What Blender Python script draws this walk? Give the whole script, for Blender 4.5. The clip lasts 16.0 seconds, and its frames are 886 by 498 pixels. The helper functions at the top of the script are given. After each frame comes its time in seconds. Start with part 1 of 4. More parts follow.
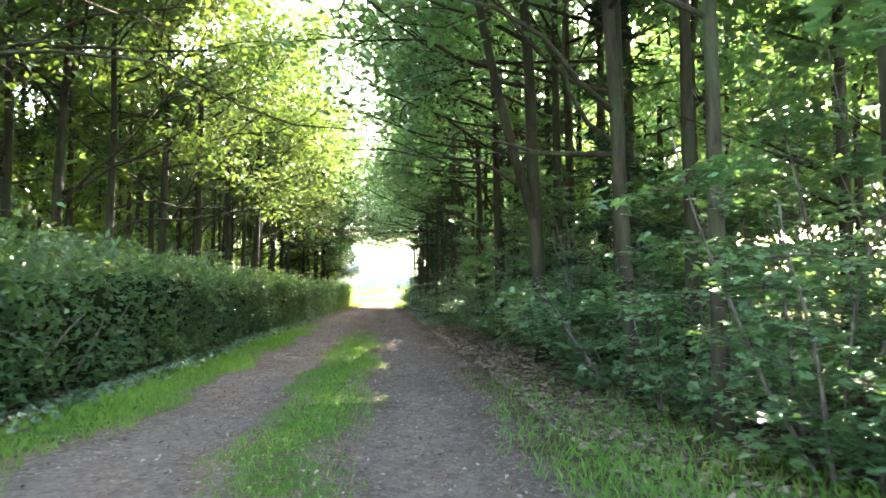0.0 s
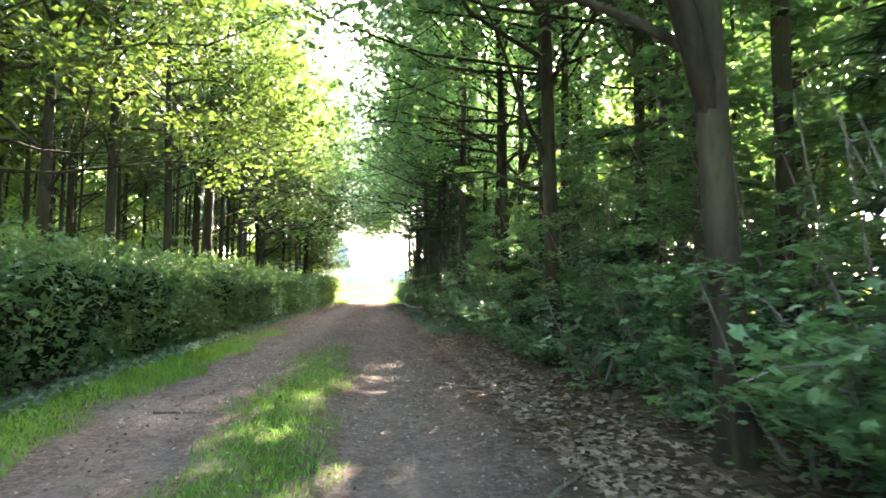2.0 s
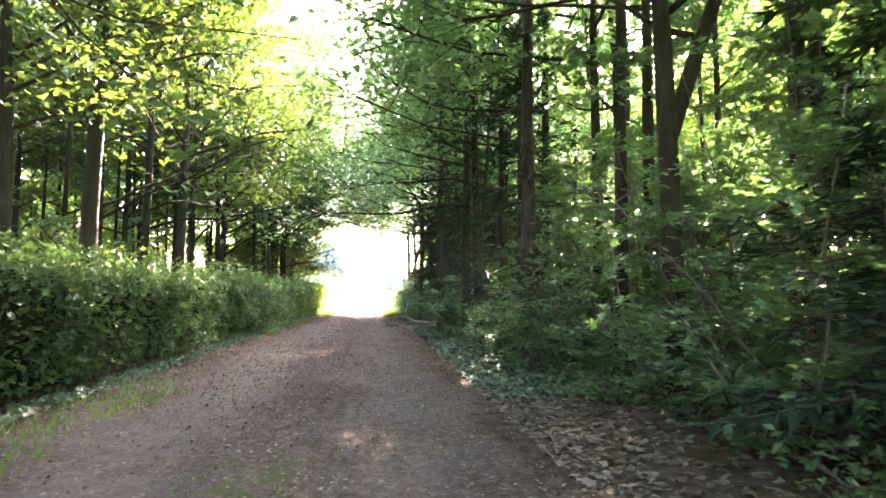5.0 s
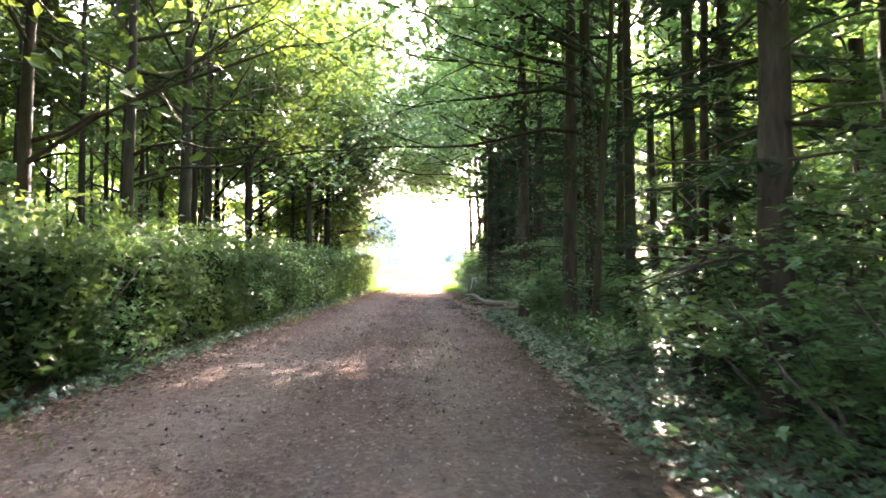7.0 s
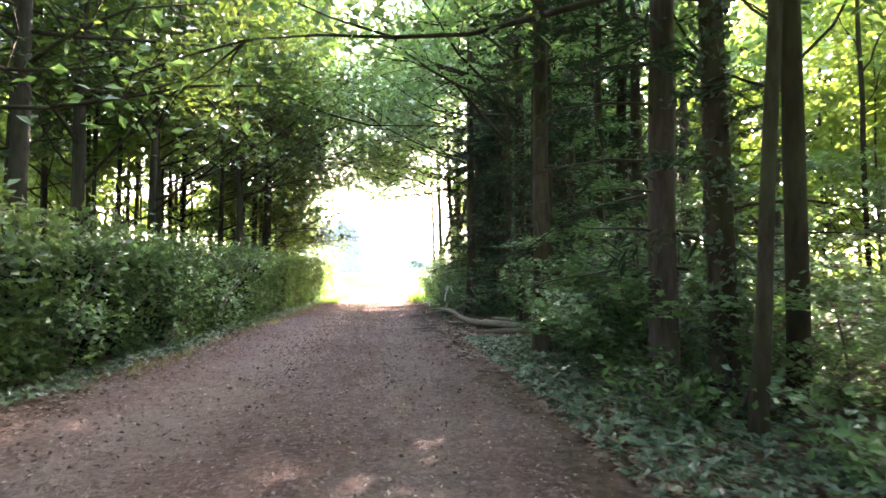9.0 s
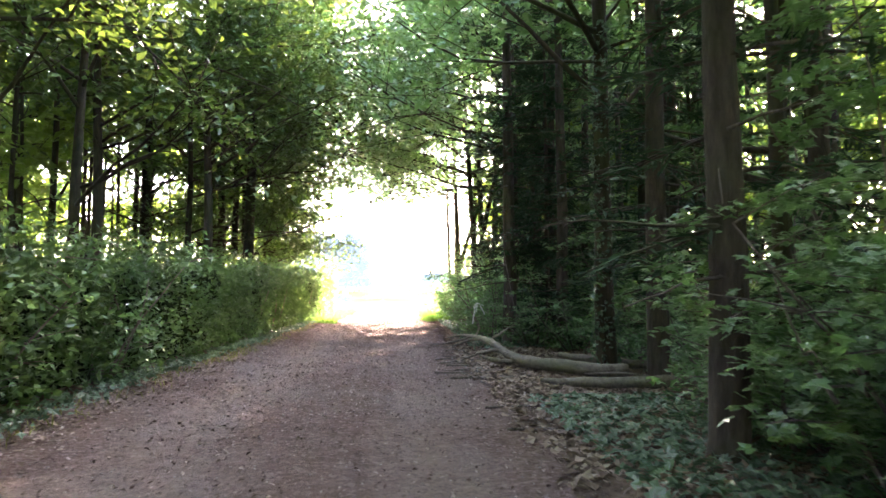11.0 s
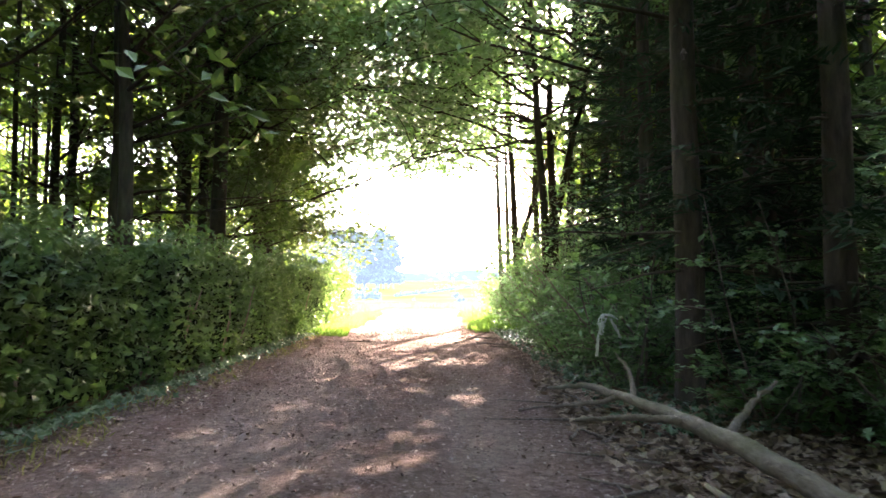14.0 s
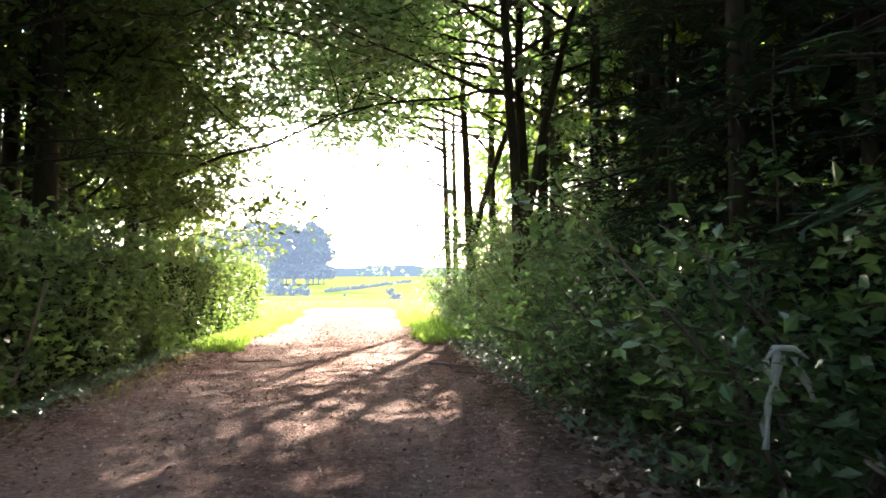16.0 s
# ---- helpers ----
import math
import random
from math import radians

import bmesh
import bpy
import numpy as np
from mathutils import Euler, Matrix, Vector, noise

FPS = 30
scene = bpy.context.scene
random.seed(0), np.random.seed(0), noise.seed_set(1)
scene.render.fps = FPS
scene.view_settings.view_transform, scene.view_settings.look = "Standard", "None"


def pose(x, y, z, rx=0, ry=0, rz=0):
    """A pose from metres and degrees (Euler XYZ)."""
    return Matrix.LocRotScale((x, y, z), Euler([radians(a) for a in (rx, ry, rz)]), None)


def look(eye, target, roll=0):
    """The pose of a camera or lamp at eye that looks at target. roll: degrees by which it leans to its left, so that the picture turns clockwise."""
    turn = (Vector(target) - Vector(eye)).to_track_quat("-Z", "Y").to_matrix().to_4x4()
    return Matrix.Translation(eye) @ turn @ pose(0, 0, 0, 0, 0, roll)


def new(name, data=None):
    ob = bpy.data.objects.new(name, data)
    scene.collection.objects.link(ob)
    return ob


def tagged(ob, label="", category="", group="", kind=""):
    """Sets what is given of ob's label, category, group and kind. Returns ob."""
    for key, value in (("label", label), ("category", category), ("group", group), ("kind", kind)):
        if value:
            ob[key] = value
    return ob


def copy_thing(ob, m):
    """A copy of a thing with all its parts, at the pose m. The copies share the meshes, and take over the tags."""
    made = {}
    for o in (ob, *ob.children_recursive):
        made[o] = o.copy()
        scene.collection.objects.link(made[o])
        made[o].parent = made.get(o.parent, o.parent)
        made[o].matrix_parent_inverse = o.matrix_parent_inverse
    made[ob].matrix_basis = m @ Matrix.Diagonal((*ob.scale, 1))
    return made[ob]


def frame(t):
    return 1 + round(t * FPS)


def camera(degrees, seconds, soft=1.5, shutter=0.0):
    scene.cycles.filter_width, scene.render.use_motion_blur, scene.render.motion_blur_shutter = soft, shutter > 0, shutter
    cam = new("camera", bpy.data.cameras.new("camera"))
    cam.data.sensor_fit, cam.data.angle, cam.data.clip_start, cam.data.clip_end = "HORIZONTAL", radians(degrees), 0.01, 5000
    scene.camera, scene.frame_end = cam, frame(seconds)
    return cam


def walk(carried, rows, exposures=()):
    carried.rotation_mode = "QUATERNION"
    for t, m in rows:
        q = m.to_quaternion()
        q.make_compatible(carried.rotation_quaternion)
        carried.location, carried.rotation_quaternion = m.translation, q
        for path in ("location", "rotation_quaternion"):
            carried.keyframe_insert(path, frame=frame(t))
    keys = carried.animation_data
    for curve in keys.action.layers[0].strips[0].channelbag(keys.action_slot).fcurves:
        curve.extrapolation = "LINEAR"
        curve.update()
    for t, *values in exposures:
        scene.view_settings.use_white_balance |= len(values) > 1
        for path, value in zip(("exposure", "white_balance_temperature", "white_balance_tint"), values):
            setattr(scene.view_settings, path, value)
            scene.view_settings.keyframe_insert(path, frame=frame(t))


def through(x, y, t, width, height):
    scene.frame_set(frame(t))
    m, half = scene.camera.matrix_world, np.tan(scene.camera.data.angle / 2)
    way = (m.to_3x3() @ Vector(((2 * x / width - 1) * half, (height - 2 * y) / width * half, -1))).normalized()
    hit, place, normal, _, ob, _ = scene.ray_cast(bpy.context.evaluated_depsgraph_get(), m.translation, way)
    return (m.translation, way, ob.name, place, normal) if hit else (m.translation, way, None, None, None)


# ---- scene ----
# A gravel track through a wood, hedge on one side, out into open fields.
ROWS = [  # seconds, x, y, z, yaw, pitch, roll
    (0, -0.060, 0.000, 1.030, -5.10, 3.98, 0.10),
    (0.5, 0.034, 1.436, 1.033, -5.96, 3.99, -0.26),
    (1, 0.106, 2.896, 1.044, -5.70, 3.79, -0.32),
    (1.5, 0.140, 4.285, 1.045, -5.72, 3.54, -0.20),
    (2, 0.144, 5.649, 1.042, -5.62, 3.55, -0.42),
    (2.5, 0.107, 7.078, 1.058, -5.32, 4.07, -0.31),
    (3, 0.103, 8.439, 1.059, -5.37, 4.69, -0.21),
    (3.5, 0.088, 9.783, 1.058, -6.63, 4.79, -0.01),
    (6, 0.060, 16.337, 1.051, -5.73, 2.30, -0.34),
    (6.5, 0.060, 17.649, 1.048, -4.02, 1.16, 0.19),
    (7, 0.050, 18.920, 1.046, -1.21, 1.88, -0.07),
    (7.5, 0.045, 20.208, 1.048, -1.11, 5.00, 0.12),
    (8, 0.048, 21.547, 1.054, -2.79, 3.32, -0.14),
    (8.5, 0.065, 22.824, 1.036, -3.86, 2.78, -0.05),
    (9, 0.085, 24.098, 1.022, -4.47, 2.56, -0.06),
    (11.5, 0.027, 29.879, 1.044, -3.64, 3.91, 0.09),
    (12, 0.003, 31.106, 1.043, -4.28, 2.94, 0.09),
    (12.5, 0.001, 32.273, 1.036, -5.28, 2.56, -0.17),
    (13, 0.013, 33.365, 1.040, -4.98, 3.18, -0.18),
    (13.5, -0.033, 34.448, 1.056, -2.95, 3.72, -0.29),
    (14, -0.117, 35.511, 1.066, -0.90, 3.49, 0.22),
    (14.5, -0.161, 36.537, 1.063, -1.91, 2.86, 0.26),
    (15, -0.185, 37.592, 1.068, -3.44, 2.22, 0.17),
    (15.5, -0.169, 38.568, 1.065, -5.05, 2.63, 0.24),
    (16, -0.124, 39.522, 1.069, -6.89, 3.06, 0.17),
]

cam = camera(68.99, 16.0, soft=1.6, shutter=0.2)
walk(cam, [(t, pose(x, y, z, 90 + pitch, roll, yaw)) for t, x, y, z, yaw, pitch, roll in ROWS],
     exposures=[(0.0, 5.2, 6550, 14), (3.0, 5.5, 6450, 16), (6.0, 5.75, 6600, 28), (8.0, 5.45, 6600, 27), (9.0, 5.55, 6550, 29), (11.5, 5.5, 6500, 30), (13.5, 5.2, 6600, 28), (15.3, 4.55, 6600, 25), (16.0, 4.25, 6550, 25)])

# ---------------------------------------------------------------- light
SUN_DIR = Vector((0.25, 0.84, 0.5)).normalized()      # towards the sun: ahead, a little to the right
world = bpy.data.worlds.new("world")
scene.world = world
world.use_nodes = True
wn = world.node_tree
sky = wn.nodes.new("ShaderNodeTexSky")
sky.sky_type = 'NISHITA'
sky.sun_disc = False
sky.sun_elevation = math.asin(SUN_DIR.z)
sky.sun_rotation = math.atan2(SUN_DIR.x, SUN_DIR.y)
sky.dust_density = 2.5
wn.links.new(sky.outputs[0], wn.nodes["Background"].inputs[0])
wn.nodes["Background"].inputs[1].default_value = 0.15
sun = new("sun", bpy.data.lights.new("sun", 'SUN'))
sun.data.energy, sun.data.angle, sun.data.color = 4.8, radians(0.6), (1.0, 0.9, 0.74)
sun.matrix_world = look((0, 0, 30), Vector((0, 0, 30)) - SUN_DIR)


# ---------------------------------------------------------------- materials
class Nodes:
    """A short hand for building a node material."""

    def __init__(self, name):
        self.mat = bpy.data.materials.new(name)
        self.mat.use_nodes = True
        self.tree = self.mat.node_tree
        self.tree.nodes.clear()

    def add(self, kind, **values):
        node = self.tree.nodes.new(kind)
        for key, value in values.items():
            if key.startswith("_"):
                setattr_plain(node, key[1:], value)
            else:
                node.inputs[key].default_value = value
        return node

    def link(self, a, b):
        self.tree.links.new(a, b)


def setattr_plain(node, key, value):
    if key == "data_type":
        node.data_type = value
    elif key == "operation":
        node.operation = value
    elif key == "attribute_name":
        node.attribute_name = value
    elif key == "distance":
        node.distance = value


def ramp(n, source, stops):
    r = n.add("ShaderNodeValToRGB")
    e = r.color_ramp.elements
    while len(e) < len(stops):
        e.new(0.5)
    for el, (p, c) in zip(e, stops):
        el.position, el.color = p, (*c, 1)
    n.link(source, r.inputs[0])
    return r.outputs[0]


def tex(n, scale, detail=4.0, rough=0.6, stretch=None, coords="Object"):
    co = n.add("ShaderNodeTexCoord")
    t = n.add("ShaderNodeTexNoise", Scale=scale, Detail=detail, Roughness=rough)
    if stretch:
        m = n.add("ShaderNodeMapping")
        m.inputs["Scale"].default_value = stretch
        n.link(co.outputs[coords], m.inputs[0])
        n.link(m.outputs[0], t.inputs[0])
    else:
        n.link(co.outputs[coords], t.inputs[0])
    return t.outputs[0]


def mix(n, fac, a, b):
    m = n.add("ShaderNodeMix", _data_type='RGBA')
    for value, socket in ((fac, m.inputs[0]), (a, m.inputs[6]), (b, m.inputs[7])):
        if hasattr(value, "is_linked"):
            n.link(value, socket)
        elif isinstance(value, tuple):
            socket.default_value = (*value, 1)
        else:
            socket.default_value = value
    return m.outputs[2]


def calc(n, op, a, b):
    m = n.add("ShaderNodeMath", _operation=op)
    for value, socket in ((a, m.inputs[0]), (b, m.inputs[1])):
        if hasattr(value, "is_linked"):
            n.link(value, socket)
        else:
            socket.default_value = value
    return m.outputs[0]


def finish(n, color, rough=0.8, height=None, strength=0.5, distance=0.02, spec=0.3):
    b = n.add("ShaderNodeBsdfPrincipled", Roughness=rough)
    b.inputs["Specular IOR Level"].default_value = spec
    n.link(color, b.inputs["Base Color"])
    if height is not None:
        bump = n.add("ShaderNodeBump", Strength=strength, Distance=distance)
        n.link(height, bump.inputs["Height"])
        n.link(bump.outputs[0], b.inputs["Normal"])
    out = n.add("ShaderNodeOutputMaterial")
    n.link(b.outputs[0], out.inputs[0])
    return b, out


def leaf_material(name, dark, mid, light, through, share=0.45, rough=0.45, spec=0.35):
    """Leaves: varied by leaf and by plant, lit through from behind."""
    n = Nodes(name)
    geo, info = n.add("ShaderNodeNewGeometry"), n.add("ShaderNodeObjectInfo")
    r = calc(n, 'ADD', calc(n, 'MULTIPLY', geo.outputs["Random Per Island"], 0.75), calc(n, 'MULTIPLY', info.outputs["Random"], 0.25))
    patch = tex(n, 0.9, 2)
    r = calc(n, 'ADD', calc(n, 'MULTIPLY', r, 0.6), calc(n, 'MULTIPLY', patch, 0.4))
    color = ramp(n, r, [(0.2, dark), (0.5, mid), (0.8, light)])
    b = n.add("ShaderNodeBsdfPrincipled", Roughness=rough)
    b.inputs["Specular IOR Level"].default_value = spec
    n.link(color, b.inputs["Base Color"])
    t = n.add("ShaderNodeBsdfTranslucent")
    n.link(mix(n, 0.6, color, through), t.inputs[0])
    m = n.add("ShaderNodeMixShader")
    m.inputs[0].default_value = share
    n.link(b.outputs[0], m.inputs[1])
    n.link(t.outputs[0], m.inputs[2])
    out = n.add("ShaderNodeOutputMaterial")
    n.link(m.outputs[0], out.inputs[0])
    return n.mat


def bark_material(name, dark, light, moss=(0.06, 0.09, 0.03), moss_share=0.35, scale=9.0, stretch=(1, 1, 0.22)):
    n = Nodes(name)
    grain = tex(n, scale, 6, 0.7, stretch)
    big = tex(n, 1.3, 3)
    color = ramp(n, grain, [(0.3, dark), (0.7, light)])
    color = mix(n, calc(n, 'MULTIPLY', ramp_value(n, big, 0.45, 0.7), moss_share), color, moss)
    finish(n, color, 0.9, grain, 0.9, 0.03, 0.2)
    return n.mat


def ramp_value(n, source, low, high):
    m = n.add("ShaderNodeMapRange")
    m.inputs["From Min"].default_value, m.inputs["From Max"].default_value = low, high
    n.link(source, m.inputs[0])
    return m.outputs[0]


LEAF_OAK = leaf_material("oak_leaves", (0.03, 0.062, 0.018), (0.05, 0.105, 0.028), (0.085, 0.15, 0.04), (0.18, 0.25, 0.025), 0.27)
LEAF_MAPLE = leaf_material("maple_leaves", (0.042, 0.09, 0.04), (0.068, 0.142, 0.06), (0.11, 0.2, 0.085), (0.22, 0.4, 0.06), 0.36, 0.36, 0.85)
LEAF_YOUNG = leaf_material("young_tree_leaves", (0.05, 0.1, 0.025), (0.075, 0.145, 0.035), (0.12, 0.19, 0.05), (0.3, 0.4, 0.04), 0.5)
LEAF_HEDGE = leaf_material("hedge_leaves", (0.022, 0.05, 0.022), (0.038, 0.08, 0.032), (0.07, 0.125, 0.045), (0.2, 0.33, 0.05), 0.28, 0.52, 0.35)
LEAF_NEEDLE = leaf_material("needles", (0.012, 0.03, 0.016), (0.022, 0.05, 0.025), (0.04, 0.075, 0.035), (0.07, 0.13, 0.03), 0.15, 0.6, 0.2)
LEAF_IVY = leaf_material("ivy_leaves", (0.03, 0.06, 0.03), (0.055, 0.1, 0.05), (0.1, 0.145, 0.085), (0.12, 0.2, 0.04), 0.15, 0.42, 0.5)
GRASS = leaf_material("grass_blades", (0.05, 0.12, 0.02), (0.085, 0.19, 0.03), (0.14, 0.25, 0.05), (0.25, 0.4, 0.05), 0.35, 0.6, 0.2)
DRY_GRASS = leaf_material("dry_grass_blades", (0.1, 0.11, 0.03), (0.15, 0.15, 0.045), (0.22, 0.2, 0.08), (0.25, 0.26, 0.06), 0.35, 0.7, 0.15)
LITTER = leaf_material("dead_leaves", (0.09, 0.062, 0.045), (0.16, 0.115, 0.085), (0.3, 0.24, 0.18), (0.2, 0.12, 0.05), 0.1, 0.75, 0.15)
LITTER_DARK = leaf_material("bark_bits", (0.045, 0.031, 0.025), (0.11, 0.077, 0.064), (0.42, 0.34, 0.29), (0.2, 0.12, 0.05), 0.05, 0.8, 0.15)
PEBBLE = leaf_material("pebbles", (0.12, 0.1, 0.085), (0.22, 0.19, 0.165), (0.38, 0.35, 0.31), (0.2, 0.18, 0.15), 0.0, 0.85, 0.2)
# Near-black colour paints the shade seen in gaps between hedge leaves.
CORE_SHADE = Nodes("hedge_gap_shade")
finish(CORE_SHADE, ramp(CORE_SHADE, tex(CORE_SHADE, 14, 4), [(0.35, (0.008, 0.014, 0.006)), (0.65, (0.026, 0.038, 0.016))]), 1.0, spec=0.0)
BARK_OAK = bark_material("dark_bark", (0.014, 0.0105, 0.007), (0.06, 0.045, 0.029))
BARK_PALE = bark_material("pale_bark", (0.018, 0.014, 0.009), (0.075, 0.059, 0.038), moss_share=0.55, scale=16.0)
BARK_SPRUCE = bark_material("spruce_bark", (0.028, 0.021, 0.017), (0.095, 0.072, 0.058), moss_share=0.3, scale=14.0)
BARK_LOG = bark_material("weathered_bark", (0.075, 0.062, 0.045), (0.2, 0.17, 0.13), (0.12, 0.14, 0.06), 0.4, 16.0, (1, 0.5, 1))
BARK_STICK = bark_material("dead_wood", (0.055, 0.045, 0.037), (0.21, 0.175, 0.145), moss_share=0.1, scale=20.0)


def ground_material():
    n = Nodes("ground")
    road = n.add("ShaderNodeAttribute", _attribute_name="road").outputs["Fac"]
    grass = n.add("ShaderNodeAttribute", _attribute_name="grass").outputs["Fac"]
    field = n.add("ShaderNodeAttribute", _attribute_name="field").outputs["Fac"]
    red = n.add("ShaderNodeAttribute", _attribute_name="ochre").outputs["Fac"]
    fine, mid, big = tex(n, 60, 5, 0.7), tex(n, 7, 5, 0.65), tex(n, 0.7, 3)
    vor = n.add("ShaderNodeTexVoronoi", Scale=34.0)
    co = n.add("ShaderNodeTexCoord")
    n.link(co.outputs["Object"], vor.inputs["Vector"])
    gravel = ramp(n, fine, [(0.32, (0.065, 0.05, 0.039)), (0.5, (0.14, 0.11, 0.087)), (0.68, (0.26, 0.215, 0.175))])
    ochre = ramp(n, fine, [(0.32, (0.058, 0.035, 0.028)), (0.5, (0.125, 0.08, 0.066)), (0.68, (0.24, 0.165, 0.14))])
    gravel = mix(n, red, gravel, ochre)
    cell = n.add("ShaderNodeSeparateColor")
    n.link(vor.outputs["Color"], cell.inputs[0])
    stones = ramp(n, cell.outputs[0], [(0.0, (0.035, 0.024, 0.02)), (0.35, (0.1, 0.072, 0.062)), (0.7, (0.18, 0.136, 0.117)), (1.0, (0.34, 0.275, 0.24))])
    gravel = mix(n, 0.4, gravel, stones)
    streak = tex(n, 2.2, 4, 0.6, (2.4, 0.22, 1))
    gravel = mix(n, calc(n, 'MULTIPLY', ramp_value(n, streak, 0.45, 0.62), 0.35), gravel, (0.2, 0.15, 0.12))
    worn = n.add("ShaderNodeAttribute", _attribute_name="worn").outputs["Fac"]
    gravel = mix(n, calc(n, 'MULTIPLY', worn, 0.4), gravel, (0.25, 0.2, 0.17))
    gravel = mix(n, calc(n, 'MULTIPLY', ramp_value(n, mid, 0.45, 0.66), 0.4), gravel, (0.06, 0.045, 0.036))
    bits = tex(n, 24, 4, 0.75)
    gravel = mix(n, calc(n, 'MULTIPLY', ramp_value(n, bits, 0.52, 0.64), 0.5), gravel, (0.035, 0.025, 0.02))
    gravel = mix(n, calc(n, 'MULTIPLY', ramp_value(n, big, 0.4, 0.7), 0.25), gravel, (0.22, 0.195, 0.17))
    soil = ramp(n, mid, [(0.3, (0.045, 0.033, 0.025)), (0.5, (0.1, 0.075, 0.055)), (0.75, (0.18, 0.135, 0.1))])
    turf = ramp(n, mid, [(0.3, (0.035, 0.06, 0.015)), (0.55, (0.07, 0.13, 0.025)), (0.8, (0.12, 0.17, 0.045))])
    crop = ramp(n, tex(n, 0.05, 4), [(0.35, (0.026, 0.05, 0.011)), (0.5, (0.045, 0.06, 0.017)), (0.65, (0.07, 0.064, 0.03))])
    edge = calc(n, 'MULTIPLY', calc(n, 'SUBTRACT', mid, 0.5), 1.3)
    color = mix(n, ramp_value(n, calc(n, 'ADD', road, edge), 0.35, 0.65), soil, gravel)
    color = mix(n, ramp_value(n, calc(n, 'ADD', grass, edge), 0.4, 0.75), color, turf)
    color = mix(n, field, color, crop)
    height = calc(n, 'ADD', calc(n, 'MULTIPLY', mid, 0.6), calc(n, 'MULTIPLY', fine, 0.5))
    finish(n, color, 0.95, height, 1.0, 0.05, 0.0)
    return n.mat


GROUND = ground_material()


# ---------------------------------------------------------------- mesh helpers
def mesh_from(name, verts, faces, material, smooth=True):
    """A mesh from arrays: verts (n, 3), faces (m, k) with one k."""
    verts, faces = np.asarray(verts, np.float32), np.asarray(faces, np.int32)
    me = bpy.data.meshes.new(name)
    me.vertices.add(len(verts))
    me.vertices.foreach_set("co", verts.ravel())
    k = faces.shape[1]
    me.loops.add(faces.size)
    me.loops.foreach_set("vertex_index", faces.ravel())
    me.polygons.add(len(faces))
    me.polygons.foreach_set("loop_start", np.arange(0, faces.size, k, dtype=np.int32))
    me.polygons.foreach_set("use_smooth", np.full(len(faces), smooth))
    me.update(calc_edges=True)
    me.materials.append(material)
    return me


def part(name, me, parent, label="", at=None):
    ob = new(name, me)
    ob.parent = parent
    if at is not None:
        ob.matrix_basis = at
    return tagged(ob, label)


def thing(name, m, label, category, group="", kind=""):
    ob = new(name)
    ob.empty_display_size = 0.2
    ob.matrix_basis = m
    return tagged(ob, label, category, group, kind)


def tube(points, radii, sides=8, lumps=0.0, rng=None):
    """A tapering round tube along points, closed at both ends by a point."""
    P = np.asarray(points, float)
    n = len(P)
    d = np.gradient(P, axis=0)
    d /= np.linalg.norm(d, axis=1)[:, None] + 1e-9
    ref = np.where(np.abs(d[:, 2:3]) > 0.9, [[1.0, 0, 0]], [[0, 0, 1.0]])
    u = np.cross(ref, d)
    u /= np.linalg.norm(u, axis=1)[:, None] + 1e-9
    w = np.cross(d, u)
    a = np.linspace(0, 2 * np.pi, sides, endpoint=False)
    r = np.asarray(radii, float)[:, None] * np.ones(sides)
    if lumps and rng is not None:
        r = r * (1 + lumps * rng.standard_normal((n, sides)))
    V = P[:, None] + r[..., None] * (np.cos(a)[None, :, None] * u[:, None] + np.sin(a)[None, :, None] * w[:, None])
    V = V.reshape(-1, 3)
    i, j = np.meshgrid(np.arange(n - 1), np.arange(sides), indexing="ij")
    b, c = i * sides + j, i * sides + (j + 1) % sides
    F = np.stack([b, c, c + sides, b + sides], -1).reshape(-1, 4)
    first, last = len(V), len(V) + 1
    V = np.vstack([V, P[:1], P[-1:]])
    k = np.arange(sides)
    e = (n - 1) * sides
    caps = [np.stack([np.full(sides, first), (k + 1) % sides, k, np.full(sides, first)], -1),
            np.stack([np.full(sides, last), e + k, e + (k + 1) % sides, np.full(sides, last)], -1)]
    T = np.vstack([F[:, [0, 1, 2]], F[:, [0, 2, 3]], caps[0][:, :3], caps[1][:, :3]])
    return V, T


def merge(pieces):
    V, F, off = [], [], 0
    for v, f in pieces:
        V.append(v)
        F.append(f + off)
        off += len(v)
    return np.vstack(V), np.vstack(F)


LEAF_PLAIN = (np.array([(0, -0.5, 0), (0.3, -0.05, 0.09), (0, 0.55, -0.05), (-0.3, -0.05, 0.09)]),
              np.array([(0, 1, 2), (0, 2, 3)]))
LEAF_LOBED = (np.array([(0, -0.45, 0), (0.52, 0.02, 0.06), (0.2, 0.14, 0.05), (0, 0.6, -0.1), (-0.2, 0.14, 0.05), (-0.52, 0.02, 0.06)]),
              np.array([(0, 1, 2), (0, 2, 3), (0, 3, 4), (0, 4, 5)]))
LEAF_MAPLE_SHAPE = (np.array([(0, 0, -0.02), (0, -0.42, 0), (0.34, -0.3, -0.02), (0.24, -0.08, 0.05), (0.52, 0.12, -0.04), (0.2, 0.2, 0.04), (0, 0.58, -0.08),
                              (-0.2, 0.2, 0.04), (-0.52, 0.12, -0.04), (-0.24, -0.08, 0.05), (-0.34, -0.3, -0.02)]),
                    np.array([(0, k, k % 10 + 1) for k in range(1, 11)]))


